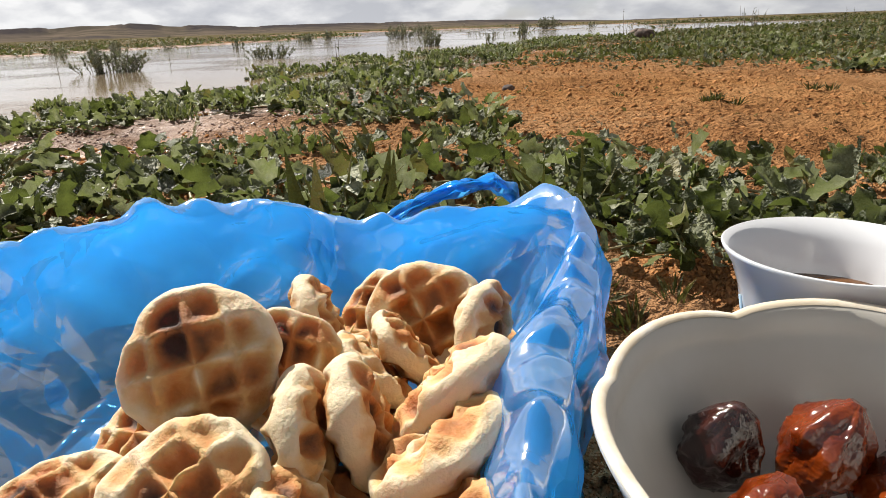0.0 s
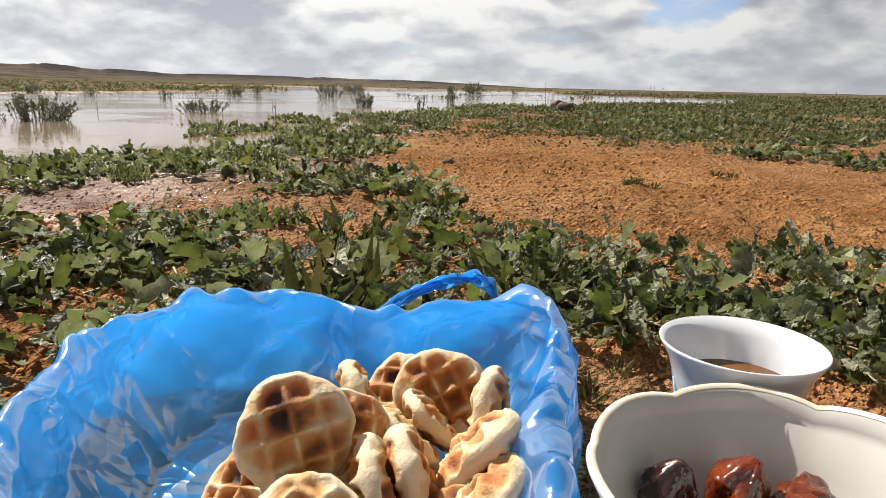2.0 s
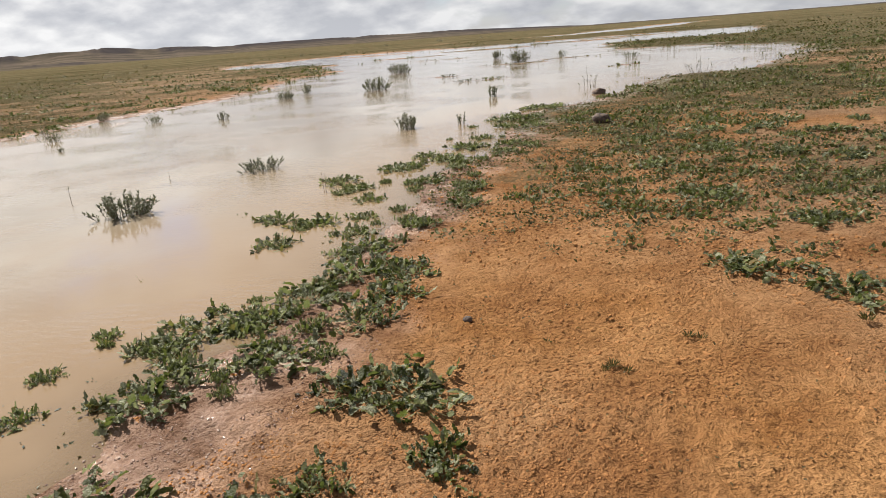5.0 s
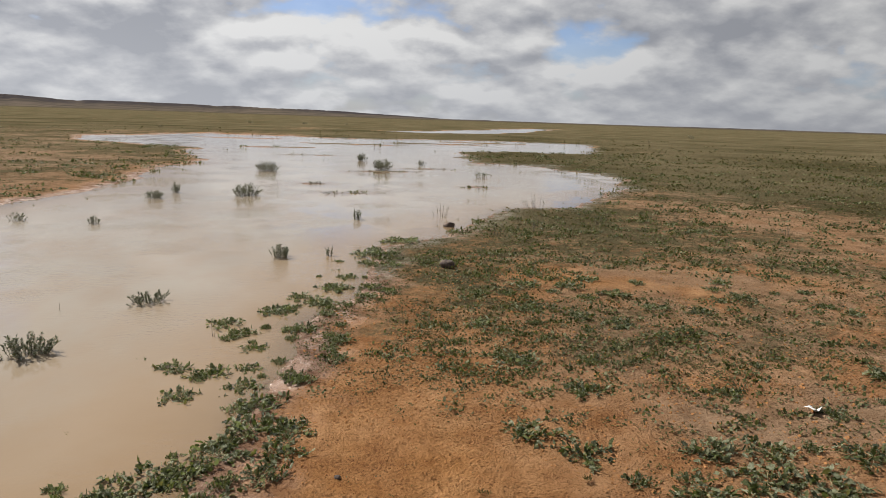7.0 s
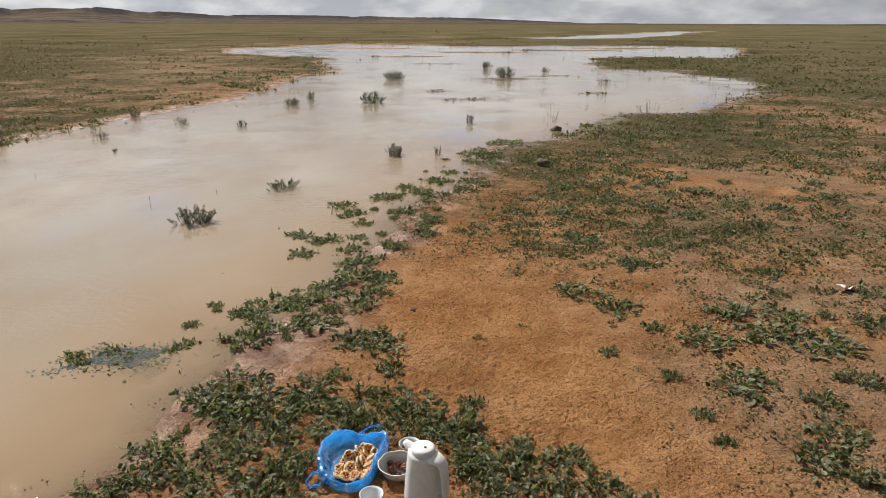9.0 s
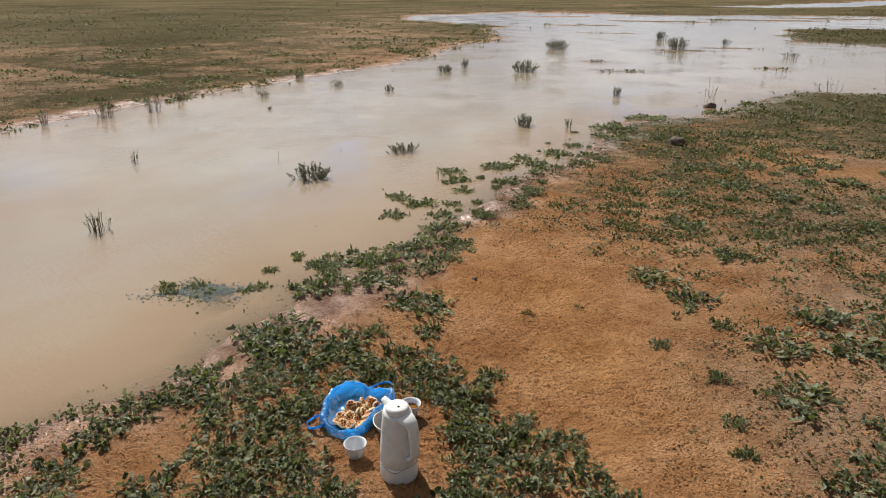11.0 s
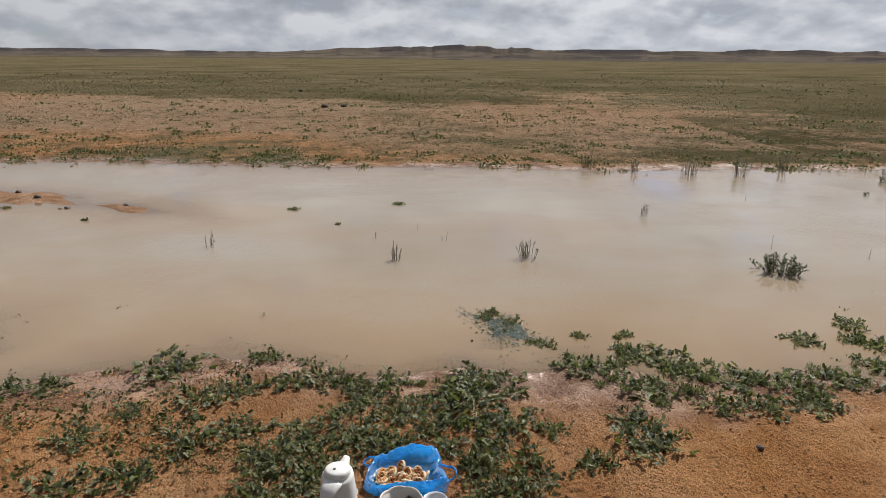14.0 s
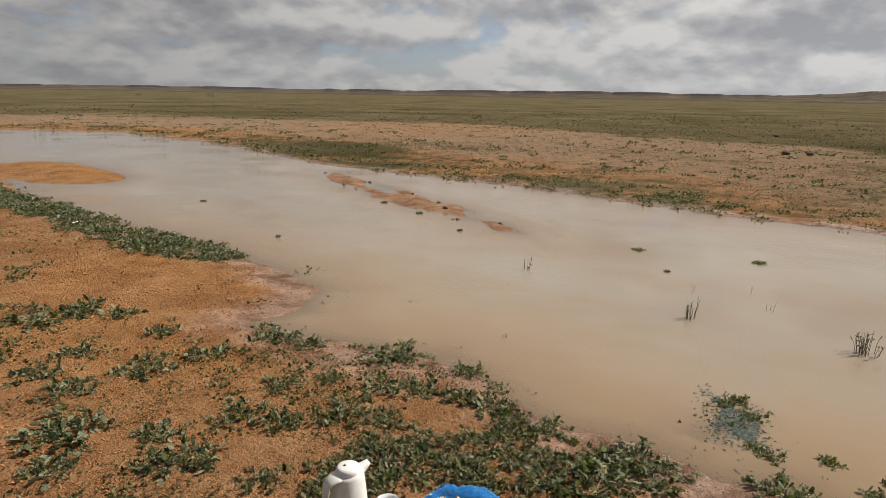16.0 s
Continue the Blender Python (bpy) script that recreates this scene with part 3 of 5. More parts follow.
def ground_z(x, y):
    z = ground_height(np.array([float(x)]), np.array([float(y)]))[0][0]
    return float(z)


# ---- plants ----
def leaf_template(kind):
    """A leaf blade of unit length along +y, lying in the xy plane, as places and triangles."""
    if kind == "narrow":
        verts = [(0, 0, 0), (0.17, 0.45, 0.05), (0, 0.5, 0.0), (-0.17, 0.45, 0.05), (0, 1.0, -0.06)]
        tris = [(0, 1, 2), (0, 2, 3), (1, 4, 2), (2, 4, 3)]
    else:                     # small rounded leaf for thick cover
        verts = [(0, 0, 0), (0.34, 0.35, 0.08), (0, 0.5, 0.0), (-0.34, 0.35, 0.06), (0, 1.0, -0.03)]
        tris = [(0, 1, 2), (0, 2, 3), (1, 4, 2), (2, 4, 3)]
    return np.array(verts, float), np.array(tris, int)


def blade(seed, widths, wave, fold):
    """A toothed leaf blade of unit length along +y: a creased midrib with a wavy, crinkled edge on both sides."""
    rng = np.random.default_rng(seed)
    along = np.array([0.0, 0.13, 0.28, 0.44, 0.60, 0.76, 0.90, 1.0])
    curl, twist = rng.uniform(-0.35, 0.15), rng.uniform(-0.25, 0.25)
    verts = [(0.02 * math.sin(5 * t + seed), t, curl * (t - 0.25) ** 2) for t in along]
    for side in (1, -1):
        for i, t in enumerate(along[:-1]):
            half = widths[i] * rng.uniform(0.85, 1.15)
            tip = 0.05 if i % 2 else -0.02
            lift = fold * half + wave * rng.uniform(-1, 1) + (0.5 * wave if i % 2 else -0.4 * wave) + twist * side * half
            verts.append((side * half, t + tip - (0.10 if i == 0 else 0.0), curl * (t - 0.25) ** 2 + lift))
    tris, n = [], len(along)
    for k, base in enumerate((n, 2 * n - 1)):
        for i in range(n - 1):
            out, nxt = base + i, base + i + 1
            new_tris = [(i, out, i + 1), (out, nxt, i + 1)] if i < n - 2 else [(i, out, i + 1)]
            tris += new_tris if k == 0 else [(a, c, b) for a, b, c in new_tris]
    return np.array(verts, float), np.array(tris, int)


def scatter(places, yaw, pitch, roll, size, template):
    """Places and triangles of many leaves: each is turned by yaw, raised by pitch and rolled on its own line."""
    verts, tris = template
    cy, sy, cp, sp, cr, sr = np.cos(yaw), np.sin(yaw), np.cos(pitch), np.sin(pitch), np.cos(roll), np.sin(roll)
    x, y, z = (verts[None, :, k] * size[:, None] for k in range(3))
    x, z = x * cr[:, None] + z * sr[:, None], -x * sr[:, None] + z * cr[:, None]
    y, z = y * cp[:, None] - z * sp[:, None], y * sp[:, None] + z * cp[:, None]
    x, y = x * cy[:, None] - y * sy[:, None], x * sy[:, None] + y * cy[:, None]
    out = np.stack([x, y, z], -1) + places[:, None, :]
    index = tris[None] + (np.arange(len(places)) * len(verts))[:, None, None]
    return out.reshape(-1, 3), index.reshape(-1, 3)


def runners(rng, count, radius, height):
    """Creeping stems from one root: rows of places along each."""
    out = []
    for k in range(count):
        a = 2 * math.pi * (k + rng.uniform(-0.35, 0.35)) / count
        length, bend = radius * rng.uniform(0.55, 1.1), rng.uniform(-0.9, 0.9)
        row, p = [], np.array([0.0, 0.0, 0.004])
        for t in range(6):
            row.append(p.copy())
            d = a + bend * t / 5
            p = p + np.array([math.cos(d), math.sin(d), 0]) * length / 5
            p[2] = 0.004 + height * math.sin(min(1.0, (t + 1) / 4) * math.pi * 0.8) * rng.uniform(0.3, 0.8)
        out.append(np.array(row))
    return out


def leaf_places(rng, stems, per_stem, size, height):
    """Where the leaves of a creeping plant sit and how they are turned."""
    rows = []
    for row in stems:
        for _ in range(per_stem):
            t = rng.uniform(0.1, 1.0) ** 0.8 * (len(row) - 1)
            i = min(int(t), len(row) - 2)
            p = row[i] + (row[i + 1] - row[i]) * (t - i)
            d = row[i + 1] - row[i]
            side = rng.choice((-1, 1)) * rng.uniform(0.3, 1.6)
            yaw = math.atan2(d[1], d[0]) - math.pi / 2 + side
            p = p + np.array([rng.uniform(-1, 1) * size, rng.uniform(-1, 1) * size, rng.uniform(0.05, 1.0) ** 1.4 * height])
            rows.append((*p, yaw, rng.normal(0.2, 0.75), rng.normal(0, 0.85), size * rng.choice((0.35, 0.55, 0.75, 1.0, 1.35)) * rng.uniform(0.85, 1.15)))
    return np.array(rows)


BROADS = [blade(20 + k, (0.17, 0.34, 0.29, 0.37, 0.26, 0.28, 0.13), 0.10, (0.35, -0.15, 0.6, 0.1)[k]) for k in range(4)]
LONGS = [blade(30 + k, (0.06, 0.19, 0.14, 0.21, 0.14, 0.17, 0.07), 0.07, (0.5, 0.1, 0.9, -0.2)[k]) for k in range(4)]
NARROW, ROUND = leaf_template("narrow"), leaf_template("round")


def stem_mesh(name, stems, thick, mat):
    return mesh_from(name, *joined([tube(row, np.linspace(thick, thick * 0.5, len(row)), 5) for row in stems]), mat)


def plant_kind(seed, radius, leaf, per_stem, count=7):
    """Meshes of one creeping mallow: its foliage and its runners."""
    rng = np.random.default_rng(seed)
    stems = runners(rng, count, radius, 0.011)
    rows = leaf_places(rng, stems, per_stem, leaf, 0.017)
    rows = rows[rng.permutation(len(rows))]
    v, f = np.zeros((0, 3)), np.zeros((0, 3), int)
    for k, template in enumerate(BROADS + LONGS):
        some = rows[k::8]
        v2, f2 = scatter(some[:, :3], some[:, 3], some[:, 4], some[:, 5], some[:, 6] * (1.0 if k < 4 else 1.35), template)
        v, f = np.concatenate([v, v2]), np.concatenate([f, f2 + len(v)])
    v[:, 2] = np.maximum(v[:, 2], 0.001)
    return mesh_arrays("foliage", v, f, LEAF), stem_mesh("stem_web", stems, 0.0016, STEM)


PLANT_KINDS = [plant_kind(60 + k, 0.15, 0.0225, 25, 9) for k in range(9)]
PLANT_LABEL = "low creeping mallow with dusty dark green lobed leaves"


def put_plant(x, y, radius, seed, lift=0.0):
    rng = random.Random(seed)
    foliage, stems = PLANT_KINDS[seed % len(PLANT_KINDS)]
    scale = radius / 0.13
    m = pose(x, y, max(ground_z(x, y), WATER_Z - 0.01) + lift, rng.uniform(-3, 3), rng.uniform(-3, 3), rng.uniform(0, 360))
    ob = thing("mallow_plant", m @ Matrix.Diagonal((scale, scale, min(1.0, 0.42 + 0.42 * scale), 1)), PLANT_LABEL, "plant", "mallow plants on the soil")
    tagged(part("foliage", foliage, ob), kind="stuff")
    tagged(part("stem_web", stems, ob), kind="stuff")
    return ob


# measured middles and radii of the single plants
PLANTS_A = [(-0.85, 3.85, 0.13), (-0.72, 3.98, 0.13), (-0.53, 3.81, 0.15), (-0.42, 3.93, 0.13), (-0.63, 3.71, 0.10), (0.25, 3.89, 0.08),
            (-0.36, 4.07, 0.07), (-0.22, 4.39, 0.15), (-0.63, 4.58, 0.14), (-0.89, 4.38, 0.13), (-0.91, 4.82, 0.15),
            (-0.64, 5.03, 0.14), (-0.56, 5.55, 0.13), (-0.37, 5.22, 0.12), (-0.91, 5.98, 0.13), (-0.85, 3.49, 0.11), (-0.85, 3.33, 0.11),
            (-0.93, 3.21, 0.11), (-0.93, 3.04, 0.11), (-1.01, 2.96, 0.09), (-0.69, 3.39, 0.11), (-0.56, 3.45, 0.09), (-0.40, 3.37, 0.10),
            (-0.28, 3.25, 0.10), (-0.13, 4.16, 0.09), (-0.38, 5.02, 0.11), (-0.74, 6.4, 0.09), (-0.15, 4.46, 0.06)]
PLANTS_B = [(-0.13, 3.13, 0.10), (-0.38, 3.16, 0.10), (0.02, 3.02, 0.09), (0.29, 3.60, 0.10), (0.40, 3.42, 0.12), (0.50, 3.53, 0.11), (0.56, 3.35, 0.12),
            (0.71, 3.44, 0.10), (0.82, 3.34, 0.10), (0.92, 3.28, 0.08), (0.39, 3.22, 0.10), (1.37, 4.60, 0.15), (1.39, 4.17, 0.15), (1.92, 4.59, 0.18),
            (1.84, 4.92, 0.14), (1.56, 4.94, 0.15), (0.97, 4.97, 0.13), (0.76, 5.18, 0.14), (1.51, 3.66, 0.12), (1.66, 3.52, 0.12),
            (1.64, 3.84, 0.12), (1.90, 4.26, 0.09), (0.87, 4.44, 0.05), (1.17, 3.91, 0.05), (1.20, 3.74, 0.05), (1.11, 4.22, 0.05)]
PLANTS_C = [(-1.15, 2.48, 0.18), (-1.20, 2.92, 0.09), (-0.99, 1.77, 0.15), (-1.03, 1.99, 0.11), (-0.58, 1.72, 0.13), (-0.65, 1.24, 0.10),
            (-0.28, 1.63, 0.14), (-0.22, 1.16, 0.10), (-0.53, 2.3, 0.10), (-0.71, 2.43, 0.08), (-0.80, 2.69, 0.12), (-0.88, 2.86, 0.11),
            (0.06, 1.55, 0.13), (0.03, 1.26, 0.10), (0.28, 1.91, 0.19), (-0.22, 2.36, 0.13), (-0.28, 2.55, 0.12), (-0.46, 2.72, 0.12),
            (-0.55, 2.88, 0.12), (0.12, 2.47, 0.13), (0.08, 2.23, 0.10), (0.46, 2.13, 0.11), (0.23, 2.37, 0.08), (0.08, 2.79, 0.10)]
PLANTS_D = [(-0.38, 0.48, 0.22), (-0.63, 0.51, 0.18), (-0.70, 0.80, 0.11), (-0.87, 3.26, 0.12), (-0.83, 3.47, 0.10), (-0.72, 3.79, 0.16), (-0.76, 3.96, 0.13),
            (-0.50, 3.36, 0.13), (-0.47, 3.62, 0.12), (-0.37, 4.01, 0.08), (-0.78, 4.40, 0.15), (-0.65, 4.56, 0.12), (-0.85, 4.84, 0.14), (-0.58, 4.99, 0.12),
            (-0.55, 5.26, 0.15), (-0.35, 4.41, 0.11), (-0.27, 2.97, 0.09), (-0.96, 5.94, 0.10), (-0.71, 6.04, 0.08), (-0.53, 5.65, 0.11), (-0.33, 3.47, 0.08)]
PLANTS = []
for px, py, pr in PLANTS_A + PLANTS_B + PLANTS_C + PLANTS_D:
    if all(math.hypot(px - qx, py - qy) > 0.115 for qx, qy, _ in PLANTS):
        PLANTS.append((px, py, pr))
for number, (px, py, pr) in enumerate(PLANTS):
    put_plant(px, py, pr * 1.0, number)

# close round the picnic
for number, (px, py, pr) in enumerate([(0.06, 3.71, 0.09), (-0.10, 3.72, 0.08), (0.17, 3.69, 0.09), (-0.02, 3.79, 0.10), (0.25, 3.66, 0.08), (-0.24, 3.76, 0.09), (-0.36, 3.46, 0.09), (-0.42, 3.28, 0.11), (-0.22, 3.14, 0.10), (-0.32, 3.02, 0.12), (-0.10, 2.98, 0.10), (-0.48, 3.10, 0.11), (0.02, 3.10, 0.07), (0.36, 3.34, 0.09),
                                       (0.34, 3.12, 0.10), (0.30, 3.50, 0.09), (0.46, 3.22, 0.09), (0.44, 3.60, 0.09), (0.22, 2.98, 0.09), (-0.60, 3.28, 0.10), (-0.62, 3.56, 0.09), (0.62, 3.58, 0.08)]):
    put_plant(px, py, pr, 600 + number)

# the plants just behind the bag and the cup: every leaf is a piece of its own
CLOSE_PLANTS = [(-0.20, 3.86, 0.15), (-0.06, 3.93, 0.13), (0.05, 3.86, 0.13), (-0.34, 3.82, 0.12), (-0.17, 3.75, 0.08), (0.13, 3.73, 0.09),
                (-0.30, 3.66, 0.07), (0.24, 3.76, 0.08), (-0.46, 3.70, 0.08), (0.27, 3.52, 0.08)]
LEAF_MESHES = []
for k in range(12):
    lv, lf = blade(320 + k, (0.17, 0.34, 0.29, 0.37, 0.26, 0.28, 0.13) if k % 2 else (0.07, 0.20, 0.15, 0.22, 0.15, 0.18, 0.08), 0.09, (-0.1, 0.5, 0.2, 0.8)[k % 4])
    LEAF_MESHES.append(mesh_arrays("leaf", lv, lf, LEAF))
for number, (px, py, pr) in enumerate(CLOSE_PLANTS):
    rng = np.random.default_rng(500 + number)
    ob = thing("mallow_plant", pose(px, py, ground_z(px, py)), PLANT_LABEL, "plant", "mallow plants on the soil")
    stems = runners(rng, 6, pr, 0.012)
    tagged(part("stem_web", stem_mesh("stem_web", stems, 0.0018, STEM), ob), kind="stuff")
    for x, y, z, yaw, pitch, roll, size in leaf_places(rng, stems, 20, 0.022, 0.024):
        m = Matrix.LocRotScale((x, y, max(z, 0.007)), Euler((pitch, roll, yaw), "XYZ"), (size, size, size))
        part("leaf", LEAF_MESHES[int(rng.integers(len(LEAF_MESHES)))], ob, m=m)


def build_cover():
    """Thick low herbs: nearer ones are finer."""
    rng = np.random.default_rng(7)
    n = 120000
    r = 0.7 * (70 / 0.7) ** rng.random(n)
    a = rng.random(n) * 2 * np.pi
    x, y = r * np.cos(a), 3.5 + r * np.sin(a)
    s = shore_distance(x, y)
    dens = cover_of(x, y, s, r)
    clump = fbm(x, y, 2.6, 3, 71) * 0.6 + fbm(x, y, 0.5, 3, 72) * 0.4
    dens = dens * np.where(x < -6.3, 0.8, 1.0) * np.clip(1.3 - r / 45, 0.15, 1)
    keep = rng.random(n) < np.clip(dens * np.clip((clump - 0.40) / 0.14, 0, 1), 0, 1)
    x, y, r = x[keep], y[keep], r[keep]
    k = 8
    spread = np.repeat(rng.uniform(0.8, 4.0, len(x)), k)
    x, y, r = np.repeat(x, k), np.repeat(y, k), np.repeat(r, k)
    size = np.clip(0.012 + 0.0030 * r, 0.012, 0.16) * rng.uniform(0.6, 1.3, len(x))
    size = size * np.where(x < -6.3, 0.7, 0.85)
    x, y = x + rng.normal(0, 1.0, len(x)) * spread * size, y + rng.normal(0, 1.0, len(x)) * spread * size
    z = ground_height(x, y)[0] + np.minimum(size * 0.25, 0.03) * rng.random(len(x))
    v, f = scatter(np.stack([x, y, z], -1), rng.random(len(x)) * 6.283, rng.normal(0.25, 0.4, len(x)), rng.normal(0, 0.5, len(x)), size, ROUND)
    tagged(new("small_herbs", mesh_arrays("small_herbs", v, f, HERB)), "thin carpet of small olive green herbs on sand", "herbs", kind="stuff")


build_cover()


def build_meadow():
    """Clumps of mallow that run together on the meadow and thin out over the sand beside it."""
    rng = np.random.default_rng(17)
    n = 26000
    r = 1.0 * (34 / 1.0) ** rng.random(n)
    a = rng.random(n) * 2 * np.pi
    x, y = r * np.cos(a), 3.5 + r * np.sin(a)
    s = shore_distance(x, y)
    patch = fbm(x, y, 1.1, 3, 91)
    meadow = np.clip((y - 5.1) / 0.7, 0, 1) * (x > -0.9) * np.clip((patch - 0.43) / 0.10, 0, 1) * np.clip(1.3 - (x - 1.0) / 9, 0.25, 1) * np.clip(0.45 + (y - 5.5) / 8, 0.45, 1)
    side = 0.5 * (x > 0.85) * (y > 1.0) * np.clip((fbm(x, y, 2.1, 3, 92) - 0.56) / 0.05, 0, 1)
    back = 0.22 * (y < 3.2) * (x > -1.4) * np.clip((patch - 0.50) / 0.08, 0, 1)
    strip = np.clip(1 - (s - 0.45) / 0.25, 0, 1) * (y < 0.1) * (x > -4)
    edge = 0.8 * (x < -4) * (np.abs(s - 0.3) < 0.6) * np.clip((patch - 0.40) / 0.1, 0, 1)
    far = 0.75 * (x < -5.5) * np.clip((fbm(x, y, 0.9, 4, 93) - 0.46) / 0.08, 0, 1) * np.exp(-np.maximum(s, 0) / 5)
    bare = np.clip(bank(x, y, 0.4, 4.5, 2.1, 1.5, 0.5) + bank(x, y, 2.9, 8.0, 0.2, 1.3, 0.7) + bank(x, y, -1.3, 0.4, 1.2, 1.4, 0.6), 0, 1)
    taken = np.zeros(n, bool)
    for px, py, pr in PLANTS_A + PLANTS_B + PLANTS_C + PLANTS_D:
        taken |= np.hypot(x - px, y - py) < pr * 1.2
    keep = (rng.random(n) < np.maximum.reduce([meadow, side, back, strip, edge, far]) * (1 - bare)) & ~taken & (s > -0.05)
    x, y, r = x[keep], y[keep], r[keep]
    k = 24
    size = np.repeat(np.clip(0.017 + 0.0028 * r, 0.018, 0.07), k)
    spread = np.repeat(np.clip(0.045 + 0.0105 * r, 0.045, 0.28) * rng.uniform(0.5, 1.2, len(x)), k)
    x, y = np.repeat(x, k), np.repeat(y, k)
    size = size * rng.uniform(0.6, 1.3, len(x))
    b, q = rng.random(len(x)) * 2 * np.pi, np.sqrt(rng.random(len(x)))
    x, y = x + spread * q * np.cos(b) * 1.3, y + spread * q * np.sin(b)
    z = ground_height(x, y)[0] + rng.random(len(x)) * np.clip(spread * 0.3, 0.01, 0.045) * (1.1 - q)
    v, f = scatter(np.stack([x, y, z], -1), rng.random(len(x)) * 6.283, rng.normal(0.2, 0.75, len(x)), rng.normal(0, 0.85, len(x)), size, ROUND)
    tagged(new("mallow_carpet", mesh_arrays("mallow_carpet", v, f, CARPET)), "dense patches of dark green mallow on sand", "plants", kind="stuff")
    # bits of plant that float or stick out along the water's edge
    n = 9000
    r = 1.0 * (30 / 1.0) ** rng.random(n)
    a = rng.random(n) * 2 * np.pi
    x, y = r * np.cos(a), 3.5 + r * np.sin(a)
    s = shore_distance(x, y)
    keep = (s < 0.05) & (s > -0.12 - 0.05 * r) & (rng.random(n) < 0.30 * np.exp(s * 2.2 / np.clip(r / 5, 1, 4)))
    x, y, r = np.repeat(x[keep], 4), np.repeat(y[keep], 4), np.repeat(r[keep], 4)
    size = np.clip(0.010 + 0.0030 * r, 0.01, 0.07) * rng.uniform(0.4, 1.1, len(x))
    x, y = x + rng.normal(0, 1.0, len(x)) * size, y + rng.normal(0, 1.0, len(x)) * size
    z = np.full(len(x), WATER_Z - 0.002)
    v, f = scatter(np.stack([x, y, z], -1), rng.random(len(x)) * 6.283, rng.uniform(0.1, 1.1, len(x)), rng.normal(0, 0.5, len(x)), size, ROUND)
    tagged(new("floating_bits", mesh_arrays("floating_bits", v, f, SHRUB)), "small dark plant bits sticking out of the water", "plants", kind="stuff")


build_meadow()


def build_litter():
    """Soil crumbs and bits of withered leaf lying about."""
    rng = np.random.default_rng(8)
    n = 130000
    r = 0.10 * (6.5 / 0.10) ** rng.random(n)
    a = rng.random(n) * 2 * np.pi
    x, y = 0.02 + r * np.cos(a), 3.55 + r * np.sin(a)
    s = shore_distance(x, y)
    keep = (s > 0.05) & (fbm(x, y, 3.0, 3, 81) > 0.38)
    x, y, r = x[keep], y[keep], r[keep]
    size = np.clip(0.0012 + 0.0021 * r, 0.0014, 0.0075) * rng.choice((0.5, 0.7, 1.0, 1.7), len(x))
    base = np.array([(1, 0, -0.2), (-0.5, 0.87, -0.2), (-0.5, -0.87, -0.2), (0.35, 0.5, 0.45), (-0.6, 0.1, 0.5), (0.3, -0.5, 0.4)], float)
    tris = np.array([(3, 4, 5), (0, 1, 3), (1, 4, 3), (1, 2, 4), (2, 5, 4), (2, 0, 5), (0, 3, 5)])
    z = ground_height(x, y)[0]
    v = base[None] * size[:, None, None] * rng.uniform(0.6, 1.3, (len(x), 6, 1)) + np.stack([x, y, z], -1)[:, None]
    f = tris[None] + (np.arange(len(x)) * 6)[:, None, None]
    tagged(new("soil_crumbs", mesh_arrays("soil_crumbs", v.reshape(-1, 3), f.reshape(-1, 3), CRUMB, False)), "loose crumbs of reddish sandy soil", "soil", kind="stuff")
    n = 110000
    r = 0.25 * (12.0 / 0.25) ** rng.random(n)
    a = rng.random(n) * 2 * np.pi
    x, y = r * np.cos(a), 3.55 + r * np.sin(a)
    s = shore_distance(x, y)
    keep = (s > -0.03) & (s < 0.30 * fbm(x, y, 2.0, 3, 51) * 2) & (fbm(x, y, 5.0, 3, 83) > 0.36)
    x, y, r = x[keep], y[keep], r[keep]
    size = np.clip(0.0016 + 0.0012 * r, 0.0022, 0.010) * rng.uniform(0.5, 1.6, len(x))
    z = np.maximum(ground_height(x, y)[0], WATER_Z) + size * 0.1
    v = base[None] * size[:, None, None] * rng.uniform(0.6, 1.3, (len(x), 6, 1)) + np.stack([x, y, z], -1)[:, None]
    f = tris[None] + (np.arange(len(x)) * 6)[:, None, None]
    tagged(new("wet_crumbs", mesh_arrays("wet_crumbs", v.reshape(-1, 3), f.reshape(-1, 3), WET_CRUMB, False)), "glistening wet crumbs of soil along the water's edge", "soil", kind="stuff")
    n = 20000
    r = 0.3 * (42.0 / 0.3) ** rng.random(n)
    a = rng.random(n) * 2 * np.pi
    x, y = r * np.cos(a), 3.55 + r * np.sin(a)
    keep = (shore_distance(x, y) > 0.06) & (rng.random(n) < np.clip(r / 7, 0.22, 1))
    x, y, r = x[keep], y[keep], r[keep]
    z = ground_height(x, y)[0] + 0.004
    size = np.clip(0.006 + 0.0032 * r, 0.006, 0.085) * rng.uniform(0.5, 1.3, len(x))
    v, f = scatter(np.stack([x, y, z], -1), rng.random(len(x)) * 6.283, rng.normal(0.15, 0.3, len(x)), rng.normal(0, 0.5, len(x)), size, ROUND)
    tagged(new("withered_leaves", mesh_arrays("withered_leaves", v, f, DRY)), "scattered withered brown leaves on soil", "leaves", kind="stuff")


build_litter()


